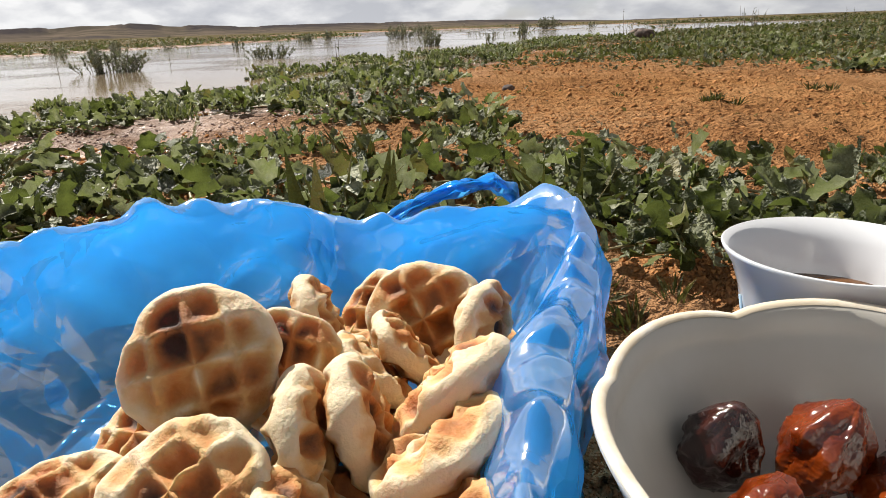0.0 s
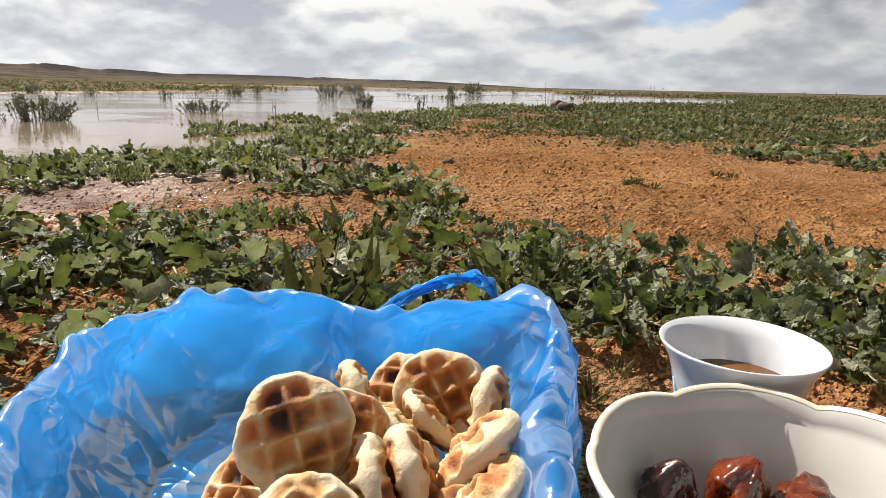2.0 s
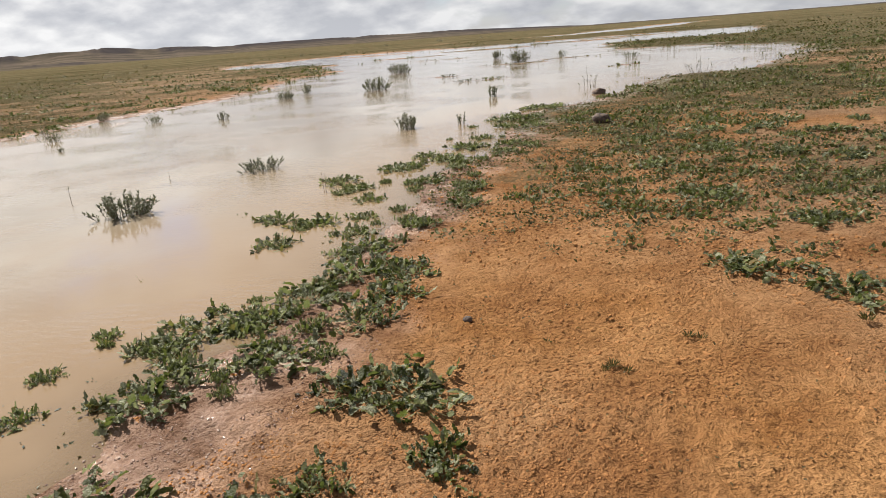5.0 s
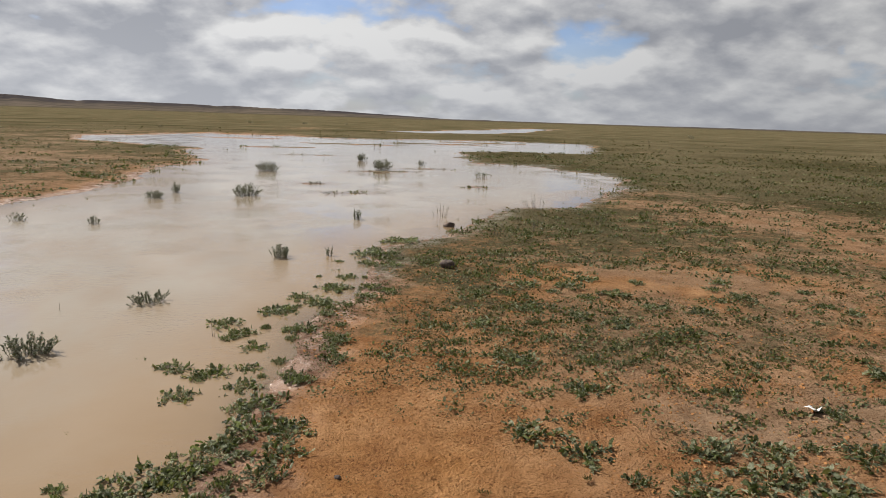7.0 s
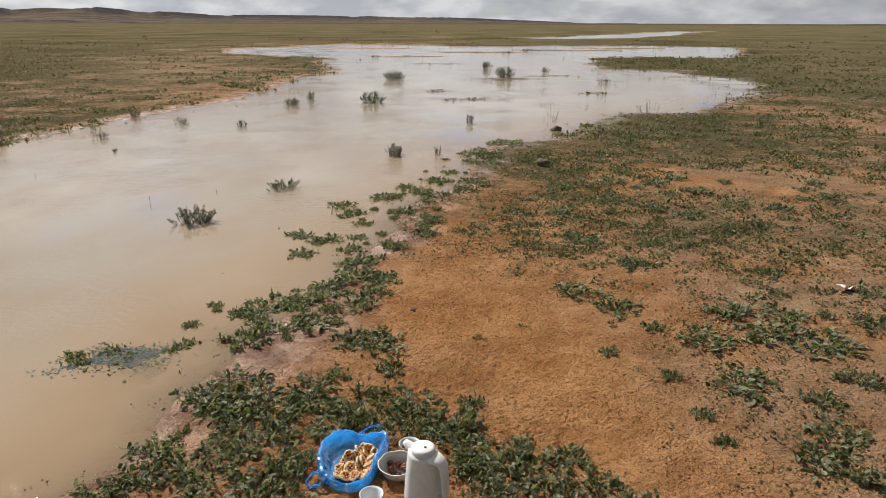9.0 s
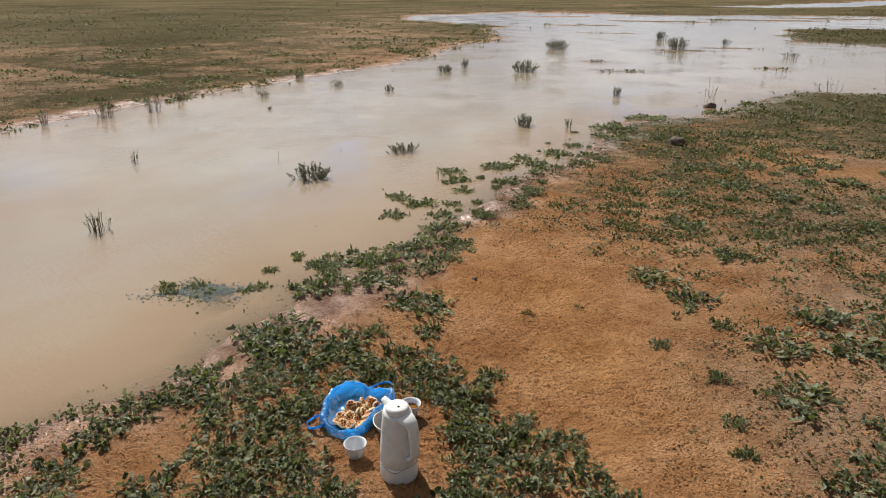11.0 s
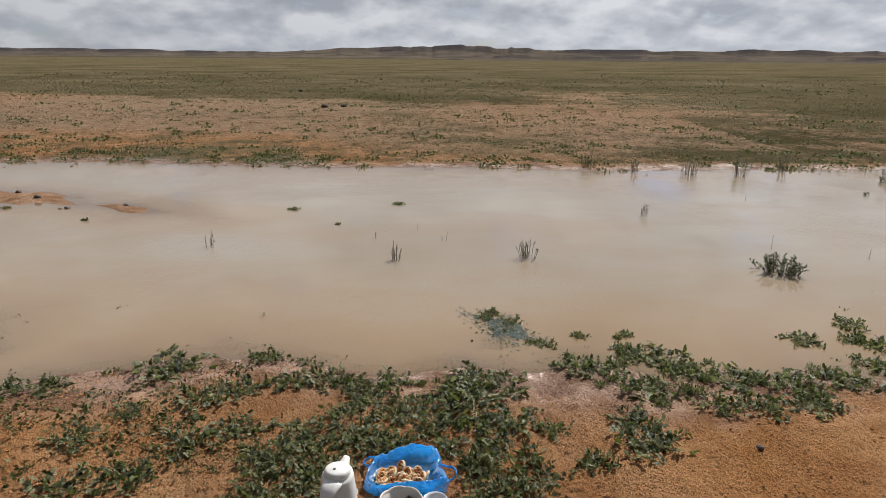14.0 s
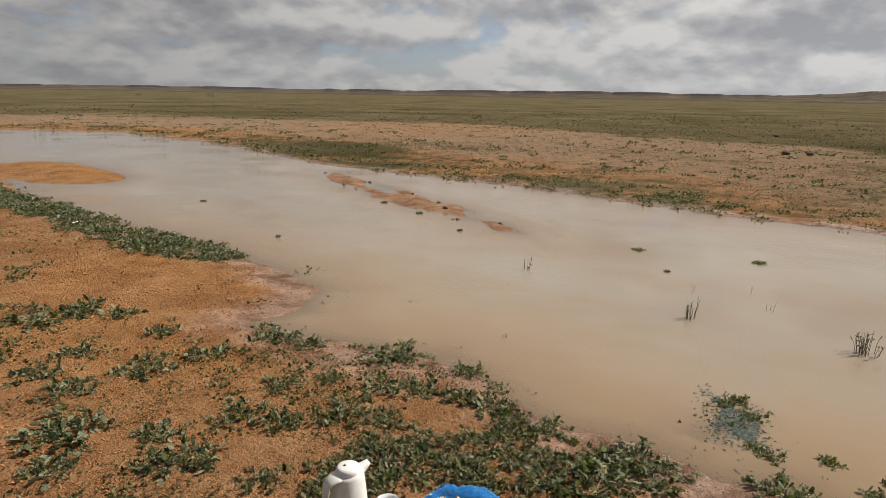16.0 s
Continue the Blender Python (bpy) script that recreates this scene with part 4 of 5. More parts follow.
def shrub(x, y, width, height, seed, label="grey-green twiggy shrub standing in shallow water", stems=22, leaves=16, bottom=None, category="shrub", name="water_shrub"):
    rng = np.random.default_rng(seed)
    rows, places = [], []
    for _ in range(stems):
        a, lean = rng.random() * 2 * math.pi, rng.uniform(0.0, 1.0)
        out = np.array([math.cos(a), math.sin(a), 0]) * math.sqrt(rng.random())
        foot = out * width * 0.24
        tip = out * width * (0.34 + 0.16 * lean) + rng.normal(0, 0.05, 3) * width
        tip[2] = height * rng.uniform(0.38, 1.0) * (1 - 0.45 * np.hypot(out[0], out[1]) ** 2)
        mid = foot * 0.35 + tip * 0.65 + np.array([0, 0, -0.06 * height]) + rng.normal(0, 0.02, 3) * width
        row = np.array([foot - (0, 0, 0.06), mid, tip])
        rows.append(row)
        for t in rng.uniform(0.25, 1.0, leaves):
            p = row[1] + (row[2] - row[1]) * (t * 2 - 1) if t > 0.5 else row[0] + (row[1] - row[0]) * t * 2
            places.append((*p, rng.random() * 6.283, rng.uniform(0.2, 1.3), rng.normal(0, 0.5), rng.uniform(0.6, 1.2) * (0.014 + 0.070 * height)))
    ob = thing(name, pose(x, y, WATER_Z if bottom is None else bottom), label, category, "shrubs in the pool" if bottom is None else "bushes on the plain")
    tagged(part("twigwork", stem_mesh("twigwork", rows, 0.0012 + 0.0032 * height, TWIG), ob), kind="stuff")
    if places:
        rows = np.array(places)
        v, f = scatter(rows[:, :3], rows[:, 3], rows[:, 4], rows[:, 5], rows[:, 6], NARROW)
        tagged(part("foliage", mesh_arrays("foliage", v, f, SHRUB), ob), kind="stuff")
    return ob


SHRUBS = [(-2.08, 6.3, 0.38, 0.22, 30), (-1.75, 7.45, 0.38, 0.15, 24), (-1.0, 9.2, 0.28, 0.26, 18), (-2.4, 14.55, 0.62, 0.38, 40), (-2.95, 20.0, 0.80, 0.45, 50),
          (-3.82, 13.9, 0.40, 0.26, 26), (-4.7, 11.3, 0.30, 0.18, 10), (-3.68, 11.15, 0.18, 0.20, 9), (-5.84, 12.0, 0.25, 0.22, 14), (0.05, 21.1, 0.75, 0.60, 40),
          (-0.6, 25.0, 0.45, 0.55, 24), (-0.3, 11.9, 0.16, 0.28, 9), (-3.7, 14.75, 0.22, 0.36, 10), (1.3, 23.5, 0.4, 0.3, 14), (-5.1, 9.9, 0.25, 0.14, 8), (-4.4, 9.0, 0.1, 0.06, 5),
          (2.7, 19.6, 0.5, 0.3, 12), (-1.4, 16.9, 0.5, 0.10, 14), (-0.85, 15.1, 0.6, 0.10, 14), (-0.5, 9.3, 0.12, 0.22, 4)]
for number, (sx, sy, sw, sh, count) in enumerate(SHRUBS):
    shrub(sx, sy, sw * 0.95, sh * 0.64, 900 + number, stems=int(count * 1.9), leaves=26)

REEDS = [(-2.66, 4.66, 0.20, 0.19, 16), (-2.72, 3.70, 0.12, 0.15, 9), (-3.27, 2.32, 0.12, 0.20, 7), (-3.85, 6.15, 0.14, 0.15, 8), (-6.5, 6.65, 0.25, 0.30, 16),
         (-6.25, 7.2, 0.2, 0.28, 12), (-5.95, 7.8, 0.3, 0.34, 18), (-5.75, 8.4, 0.3, 0.36, 16), (-6.0, 9.15, 0.2, 0.3, 12), (-5.4, 10.2, 0.2, 0.22, 8),
         (-3.18, 4.1, 0.16, 0.12, 3), (-3.36, 3.6, 0.06, 0.14, 2), (-2.98, 3.68, 0.12, 0.16, 2), (-1.06, 6.62, 0.05, 0.22, 2), (-2.6, 6.6, 0.02, 0.16, 1),
         (-3.55, 3.95, 0.05, 0.12, 1), (-1.75, 2.86, 0.03, 0.05, 3), (-2.3, 7.2, 0.02, 0.16, 1), (-4.3, 7.5, 0.02, 0.12, 1)]
for number, (sx, sy, sw, sh, count) in enumerate(REEDS):
    shrub(sx, sy, sw, sh, 700 + number, "dark dead reed stalks standing in muddy water", stems=count if count < 8 else int(count * 1.6), leaves=1 if count < 8 else 3, category="reeds", name="reed_stalks")

for number, (sx, sy, sw, sh, count) in enumerate([(1.55, 10.6, 0.25, 0.26, 8), (2.1, 10.9, 0.5, 0.30, 12), (3.3, 11.6, 0.4, 0.26, 9), (4.6, 12.0, 0.5, 0.28, 10), (5.8, 11.0, 0.3, 0.22, 7), (2.7, 13.4, 0.7, 0.30, 14), (1.0, 12.4, 0.4, 0.34, 10)]):
    shrub(sx, sy, sw, sh, 820 + number, "thin dry weed stalks rising from a green meadow", stems=count, leaves=4, bottom=ground_z(sx, sy), category="weeds", name="weed_stalks")

# plants standing in the water near the edge
for number, (px, py, pr) in enumerate([(-1.50, 4.16, 0.13), (-1.12, 4.08, 0.08), (-2.24, 0.9, 0.13), (-2.05, 2.02, 0.06), (-1.39, 5.26, 0.05), (-1.38, 6.2, 0.07)]):
    put_plant(px, py, pr, 200 + number, -0.018)
for number, (px, py, pr) in enumerate([(-1.42, 4.14, 0.15), (-1.30, 4.10, 0.13), (-1.22, 4.06, 0.11), (-1.36, 4.22, 0.10)]):
    sunk = put_plant(px, py, pr, 270 + number)
    sunk.location.z = WATER_Z - 0.032
for number, (px, py, pr) in enumerate([(-1.05, 6.9, 0.12), (-0.75, 7.2, 0.14), (-0.9, 6.7, 0.1), (-0.35, 7.9, 0.16), (-0.45, 7.5, 0.12), (-1.15, 6.05, 0.1), (-0.1, 9.4, 0.2), (0.3, 10.2, 0.25),
                                       (-4.3, 1.1, 0.08), (-4.5, 2.9, 0.12), (-4.6, 3.9, 0.14), (-3.85, 3.3, 0.06), (-4.9, 0.2, 0.1), (-5.3, -0.6, 0.1), (-3.0, -0.2, 0.06), (-4.0, -2.5, 0.1)]):
    put_plant(px, py, pr if px > -3 else pr * 0.45, 240 + number, 0.006)


def weed_patch(cx, cy, along, half, wide, count, seed):
    """A mat of silted weed lying just under and on the surface of the pool."""
    rng = np.random.default_rng(seed)
    u, v = rng.normal(0, 0.45, count) * half, rng.normal(0, 0.45, count) * wide
    u, v = u + 0.05 * np.sin(v * 40), v + 0.03 * np.sin(u * 17 + seed)
    c, s_ = math.cos(along), math.sin(along)
    x, y = u * c - v * s_, u * s_ + v * c
    z = rng.uniform(-0.001, 0.003, count)
    size = rng.choice((0.005, 0.008, 0.011, 0.015), count) * rng.uniform(0.7, 1.2, count)
    pv, pf = np.zeros((0, 3)), np.zeros((0, 3), int)
    for k, template in enumerate(BROADS + LONGS):
        v2, f2 = scatter(np.stack([x, y, z], -1)[k::8], rng.random(len(x[k::8])) * 6.283, rng.normal(0, 0.05, len(x[k::8])), rng.normal(0, 0.07, len(x[k::8])), size[k::8], (template[0] * (1, 1, 0.15), template[1]))
        pv, pf = np.concatenate([pv, v2]), np.concatenate([pf, f2 + len(pv)])
    ob = new("water_weed", mesh_arrays("water_weed", pv, pf, SUNKEN))
    ob.matrix_basis = pose(cx, cy, WATER_Z)
    return tagged(ob, "grey-green silted weed lying at the pool's surface", "weed", "weed mats in the pool", "stuff")


weed_patch(-1.40, 4.16, 0.42, 0.26, 0.12, 3000, 3)
for number, (px, py, pr) in enumerate([(-1.62, 4.13, 0.06), (-1.56, 4.09, 0.05), (-1.47, 4.20, 0.05), (-1.16, 4.32, 0.06), (-1.20, 4.25, 0.04)]):
    put_plant(px, py, pr, 330 + number, 0.002)
edge_rng = random.Random(77)
for number in range(70):
    k = edge_rng.randrange(17, 25)
    share = edge_rng.random()
    (ax, ay), (bx, by) = NEAR_SHORE[k], NEAR_SHORE[k + 1]
    put_plant(ax + (bx - ax) * share + edge_rng.uniform(-0.48, 0.30), ay + (by - ay) * share + edge_rng.uniform(-0.1, 0.1), edge_rng.choice((0.03, 0.05, 0.07, 0.10)), 300 + number, 0.004)


for number in range(64):
    k = edge_rng.randrange(1, 5)
    share = edge_rng.random()
    (ax, ay), (bx, by) = NEAR_SHORE[k], NEAR_SHORE[k + 1]
    put_plant(ax + (bx - ax) * share + edge_rng.uniform(0.02, 0.5), ay + (by - ay) * share, edge_rng.uniform(0.10, 0.19), 400 + number)


meadow_rng = random.Random(31)
for number in range(120):
    px, py = meadow_rng.uniform(0.7, 4.2), meadow_rng.uniform(2.4, 8.5)
    bare = abs((px - 0.4) * 0.86 + (py - 4.5) * 0.5) < 0.62
    if not bare and math.hypot(px - 1.6, py - 3.0) > 0.3 and all(math.hypot(px - qx, py - qy) > 0.22 for qx, qy, _ in PLANTS):
        PLANTS.append((px, py, 0.1))
        put_plant(px, py, meadow_rng.choice((0.05, 0.07, 0.09, 0.12, 0.15)), 2000 + number)


def blob(radius, seed, squash=0.7, lump=0.3, rings=10, seg=14):
    """A rounded lump: places and faces."""
    verts, faces = [], []
    off = Vector((seed * 3.7, seed * 1.3, 0))
    for i in range(rings + 1):
        t = math.pi * i / rings
        for k in range(seg):
            a = 2 * math.pi * k / seg
            d = Vector((math.sin(t) * math.cos(a), math.sin(t) * math.sin(a), math.cos(t)))
            q = d * radius * (1 + lump * noise.noise(d * 1.6 + off) + lump * 0.4 * noise.noise(d * 4 + off))
            verts.append((q.x, q.y, q.z * squash))
    for i in range(rings):
        for k in range(seg):
            j = (k + 1) % seg
            faces.append((i * seg + k, (i + 1) * seg + k, (i + 1) * seg + j, i * seg + j))
    return verts, faces


def stone(x, y, radius, seed, label="small dark stone lying on sand"):
    ob = new("stone", mesh_from("stone", *blob(radius, seed, 0.65, 0.35), STONE))
    ob.matrix_basis = pose(x, y, max(ground_z(x, y), WATER_Z - 0.02) + radius * 0.35, 0, 0, seed * 40)
    return tagged(ob, label, "stone", "stones on the ground")


for number, (px, py, pr) in enumerate([(-0.12, 4.80, 0.014), (0.72, 8.75, 0.075), (1.0, 11.4, 0.08), (-17.86, 3.12, 0.10), (-18.0, 3.67, 0.09), (-27.3, 2.1, 0.10)]):
    stone(px, py, pr, number + 1)

clod_rng = random.Random(5)
for number in range(16):
    u = clod_rng.uniform(-0.75, 1.0)
    stone(-6.0 + 1.62 * u + clod_rng.uniform(-0.3, 0.35), -0.9 + 3.3 * u + clod_rng.uniform(-0.2, 0.2), clod_rng.uniform(0.012, 0.032), 20 + number, "dark wet clod lying in shallow water")


def ridge(name, radius, first, last, rise, cliff, seed, label):
    """Low table hills along the skyline: a long foot slope, a broken rock step and a flat top; rise(azimuth) is the height in degrees."""
    az = np.arange(first, last, 0.12)
    wide = fbm(az, az * 0 + seed, 0.22, 3, seed)
    fine = fbm(az, az * 0 + seed, 0.40, 6, seed + 3, 0.55)
    fade = np.clip((az - first) / 3, 0, 1) * np.clip((last - az) / 3, 0, 1)
    el = np.clip(rise(az) * (0.85 + 0.30 * wide), 0.02, 3) * fade
    el = el * (0.90 + 0.16 * np.clip((fine - 0.40) / 0.16, 0, 1)) + 0.10 * np.clip(fine - 0.52, 0, 1) * fade
    height = np.tan(np.radians(np.maximum(el, 0.0))) * radius + 0.3
    step = cliff * np.clip((fbm(az, az * 0 + 9.0, 0.6, 3, seed + 7) - 0.30) / 0.25, 0.15, 1)
    rows = []
    for out, share in ((-0.34, 0.0), (-0.22, 0.16), (-0.12, 0.38), (-0.055, 0.62), (-0.020, 0.80), (0.0, 1.0), (0.03, 1.03), (0.10, 1.02), (0.22, 0.9)):
        sunk = step * (share > 0.1) * (share < 0.9) * (0.4 + 0.6 * share)
        dist = radius * (1 + out * (0.7 + 0.6 * wide)) * (1 + 0.006 * (fine - 0.5))
        rows.append(np.stack([-np.sin(np.radians(az)) * dist, 3.5 + np.cos(np.radians(az)) * dist, height * (share - sunk) - (1.0 if share == 0 else 0.0)], -1))
    n = len(az)
    i, k = np.meshgrid(np.arange(len(rows) - 1), np.arange(n - 1), indexing="ij")
    faces = np.stack([i * n + k, i * n + k + 1, (i + 1) * n + k + 1, (i + 1) * n + k], -1).reshape(-1, 4)
    me = mesh_arrays(name, np.concatenate(rows), faces, HILL)
    share_of = np.repeat(np.array([0.0, 0.15, 0.35, 0.55, 1.0, 1.0, 0.9, 0.8, 0.8]), n) * np.tile(np.clip((fine - 0.36) / 0.2, 0.25, 1), 9)
    layer = me.attributes.new("rock", "FLOAT", "POINT")
    layer.data.foreach_set("value", np.ascontiguousarray(share_of, np.float32))
    return tagged(new(name, me), label, "hills", kind="structure")


ridge("backdrop_hills", 1900.0, -70.0, 168.0, lambda az: np.interp(az, RIDGE_AZ, RIDGE_EL), 0.16, 41, "low table hills with dark rocky rims on the skyline")
ridge("backdrop_rise", 620.0, 28.0, 80.0, lambda az: np.interp(az, (28, 36, 45, 54, 60, 68, 74, 80), (0.05, 0.20, 0.30, 0.36, 0.34, 0.30, 0.42, 0.10)), 0.22, 57, "long low rise with broken dark rock along its edge")

# bushes far out on the plain
for number, (azimuth, far, size) in enumerate([(140.5, 150, 2.0), (145.8, 160, 1.5), (6.5, 100, 0.9), (11, 95, 0.7), (3, 110, 0.6), (-26, 90, 0.8), (-23, 60, 0.4), (-14, 120, 0.8), (30, 70, 0.5), (57, 45, 0.3), (18, 60, 0.4)]):
    bx, by = -far * math.sin(radians(azimuth)), 3.5 + far * math.cos(radians(azimuth))
    shrub(bx, by, size * 1.4, size * 0.75, 1200 + number, "dark round desert bush far out on the plain", 40, 8, ground_z(bx, by), "bush", "far_bush")


def grass_tuft(x, y, height, count, seed):
    """A small tuft of fine feathery blades."""
    rng = np.random.default_rng(seed)
    a = rng.random(count) * 6.283
    q = np.sqrt(rng.random(count)) * height * 0.45
    places = np.stack([q * np.cos(a), q * np.sin(a), np.zeros(count)], -1)
    v, f = scatter(places, a - 1.57 + rng.normal(0, 0.5, count), rng.uniform(0.5, 1.4, count), rng.normal(0, 0.6, count), height * rng.uniform(0.4, 1.0, count), (NARROW[0] * (0.45, 1, 1), NARROW[1]))
    ob = thing("grass_tuft", pose(x, y, ground_z(x, y)), "small tuft of fine green grass on sandy soil", "grass", "grass tufts")
    tagged(part("foliage", mesh_arrays("foliage", v, f, HERB), ob), kind="stuff")


for number, (px, py, ph, pc) in enumerate([(0.0, 3.612, 0.020, 46), (-0.015, 3.632, 0.018, 30), (0.022, 3.625, 0.015, 24), (-0.18, 3.72, 0.075, 26), (-0.03, 3.78, 0.06, 20), (-0.21, 3.94, 0.07, 24),
                                           (0.17, 3.62, 0.02, 24), (0.25, 4.52, 0.022, 60), (0.28, 4.50, 0.020, 40), (0.23, 4.50, 0.018, 40), (0.10, 4.66, 0.015, 20), (0.46, 4.67, 0.022, 40), (0.49, 4.66, 0.020, 30), (0.72, 5.17, 0.03, 40), (0.92, 4.74, 0.03, 40)]):
    grass_tuft(px, py, ph, pc, 1500 + number)


# ---- picnic things ----
GROUND_HERE = -0.015


def porcelain_cup(x, y, turn, tea):
    """A small handle-less cup with a flared rim and shallow flutes."""
    def flute(r, z, a):
        if r > 0.0225 and 0.004 < z < 0.036:
            return r * (1 + 0.012 * math.cos(18 * a)), z
        return r, z
    outer = [(0.001, 0.0), (0.019, 0.0), (0.0205, 0.002), (0.0215, 0.006), (0.0255, 0.015), (0.0285, 0.028), (0.0310, 0.042), (0.0340, 0.051), (0.0380, 0.0575), (0.0384, 0.0588), (0.0376, 0.0592)]
    inner = [(0.0325, 0.0510), (0.0290, 0.0420), (0.0265, 0.028), (0.0235, 0.016), (0.0190, 0.008), (0.001, 0.0055)]
    me = mesh_from("bowl_of_cup", *lathe(outer + inner, 72, flute), PORCELAIN)
    ob = thing("tea_cup", pose(x, y, GROUND_HERE, 0, 0, turn), "small white porcelain cup with flared rim " + ("half full of tea" if tea else "standing empty on soil"), "cup", "cups of the picnic")
    part("cup_body", me, ob)
    if tea:
        part("tea", mesh_from("tea", *lathe([(0.001, 0.0370), (0.0280, 0.0370), (0.0281, 0.0382), (0.001, 0.0382)], 48), TEA), ob, "brown clear tea")
    # faint glazed marks round the wall
    for k in range(9):
        a = 2 * math.pi * k / 9
        stroke = [(0.0262 * math.cos(a), 0.0262 * math.sin(a), 0.016), (0.0284 * math.cos(a + 0.1), 0.0284 * math.sin(a + 0.1), 0.026), (0.0308 * math.cos(a), 0.0308 * math.sin(a), 0.040)]
        part("glazed_mark", mesh_from("glazed_mark", *tube(stroke, [0.0007, 0.0011, 0.0007], 6), PATTERN), ob)
    return ob


porcelain_cup(0.059, 3.547, 20, True)
porcelain_cup(-0.020, 3.272, 65, False)


def date_bowl(x, y):
    def scallop(r, z, a):
        lift = max(0.0, (z - 0.030) / 0.018)
        wave = abs(math.sin(3.5 * a + 0.5)) ** 0.6
        return r * (1 + 0.015 * lift * wave), z + 0.0035 * lift * (wave - 0.6)
    outer = [(0.001, 0.0), (0.030, 0.0), (0.032, 0.003), (0.041, 0.012), (0.049, 0.026), (0.0555, 0.043), (0.0575, 0.0478), (0.0572, 0.0490)]
    inner = [(0.0545, 0.0484), (0.0530, 0.043), (0.0526, 0.0405), (0.0515, 0.0400), (0.0455, 0.025), (0.0375, 0.013), (0.029, 0.0065), (0.001, 0.006)]
    ob = thing("date_bowl", pose(x, y, GROUND_HERE, 0, 0, 15), "cream melamine bowl with a worn scalloped rim holding dates", "bowl")
    ob.scale = (1.185, 1.185, 1.06)
    part("bowl_body", mesh_from("bowl_body", *lathe(outer + inner, 84, scallop), CREAM), ob)
    part("worn_edge", mesh_from("worn_edge", *lathe([(0.0574, 0.0488), (0.0570, 0.0496), (0.0552, 0.0495), (0.0546, 0.0487)], 84, scallop), WORN), ob, "brownish worn edge of the rim")
    return ob


BOWL_AT = (0.036, 3.442)
date_bowl(*BOWL_AT)


def date(dx, dy, dz, length, turn, tip, mat, seed):
    verts, faces = [], []
    rings, seg = 32, 44
    off = Vector((seed * 5.1, seed * 2.3, seed))
    for i in range(rings + 1):
        t = i / rings
        prof = math.sin(math.pi * min(max(t, 0.02), 0.98)) ** 0.55
        for k in range(seg):
            a = 2 * math.pi * k / seg
            d = Vector((math.cos(a), math.sin(a), (t - 0.5) * 2))
            r = 0.37 * length * prof * (1 + 0.30 * noise.noise(d * 1.5 + off) - 0.16 * abs(noise.noise(Vector((d.x * 3.2, d.y * 3.2, d.z * 1.6)) + off * 2)) - 0.10 * abs(noise.noise(d * 8 + off)) + 0.16 * noise.noise(Vector((d.x * 4, d.y * 4, d.z * 1.3)) + off) + 0.10 * noise.noise(Vector((d.x * 9, d.y * 9, d.z * 4)) + off))
            verts.append((r * math.cos(a), r * math.sin(a) * 0.85, (t - 0.5) * length))
    for i in range(rings):
        for k in range(seg):
            j = (k + 1) % seg
            faces.append((i * seg + k, i * seg + j, (i + 1) * seg + j, (i + 1) * seg + k))
    faces.append(tuple(reversed(range(seg))))
    faces.append(tuple(rings * seg + k for k in range(seg)))
    ob = new("date", mesh_from("date", verts, faces, mat))
    ob.matrix_basis = pose(BOWL_AT[0] + dx, BOWL_AT[1] + dy, GROUND_HERE + dz, tip, 0, turn)
    dark = mat is DATE_DARK
    return tagged(ob, "sticky dark brown date in the bowl" if dark else "sticky amber red date in the bowl", "date", "dates in the bowl")


DATES = [(-0.031, 0.029, 0.026, 0.031, 20, 14, DATE_DARK), (-0.005, 0.031, 0.026, 0.031, 100, 28, DATE_AMBER), (0.013, 0.020, 0.022, 0.030, 60, 60, DATE_AMBER), (-0.026, 0.006, 0.020, 0.027, 140, 40, DATE_AMBER),
         (0.006, -0.022, 0.020, 0.030, 10, 80, DATE_DARK), (0.030, 0.004, 0.022, 0.028, 200, 60, DATE_DARK), (0.022, 0.030, 0.024, 0.028, 300, 75, DATE_AMBER), (-0.014, -0.004, 0.014, 0.028, 250, 85, DATE_DARK)]
for number, row in enumerate(DATES):
    date(*row, number)


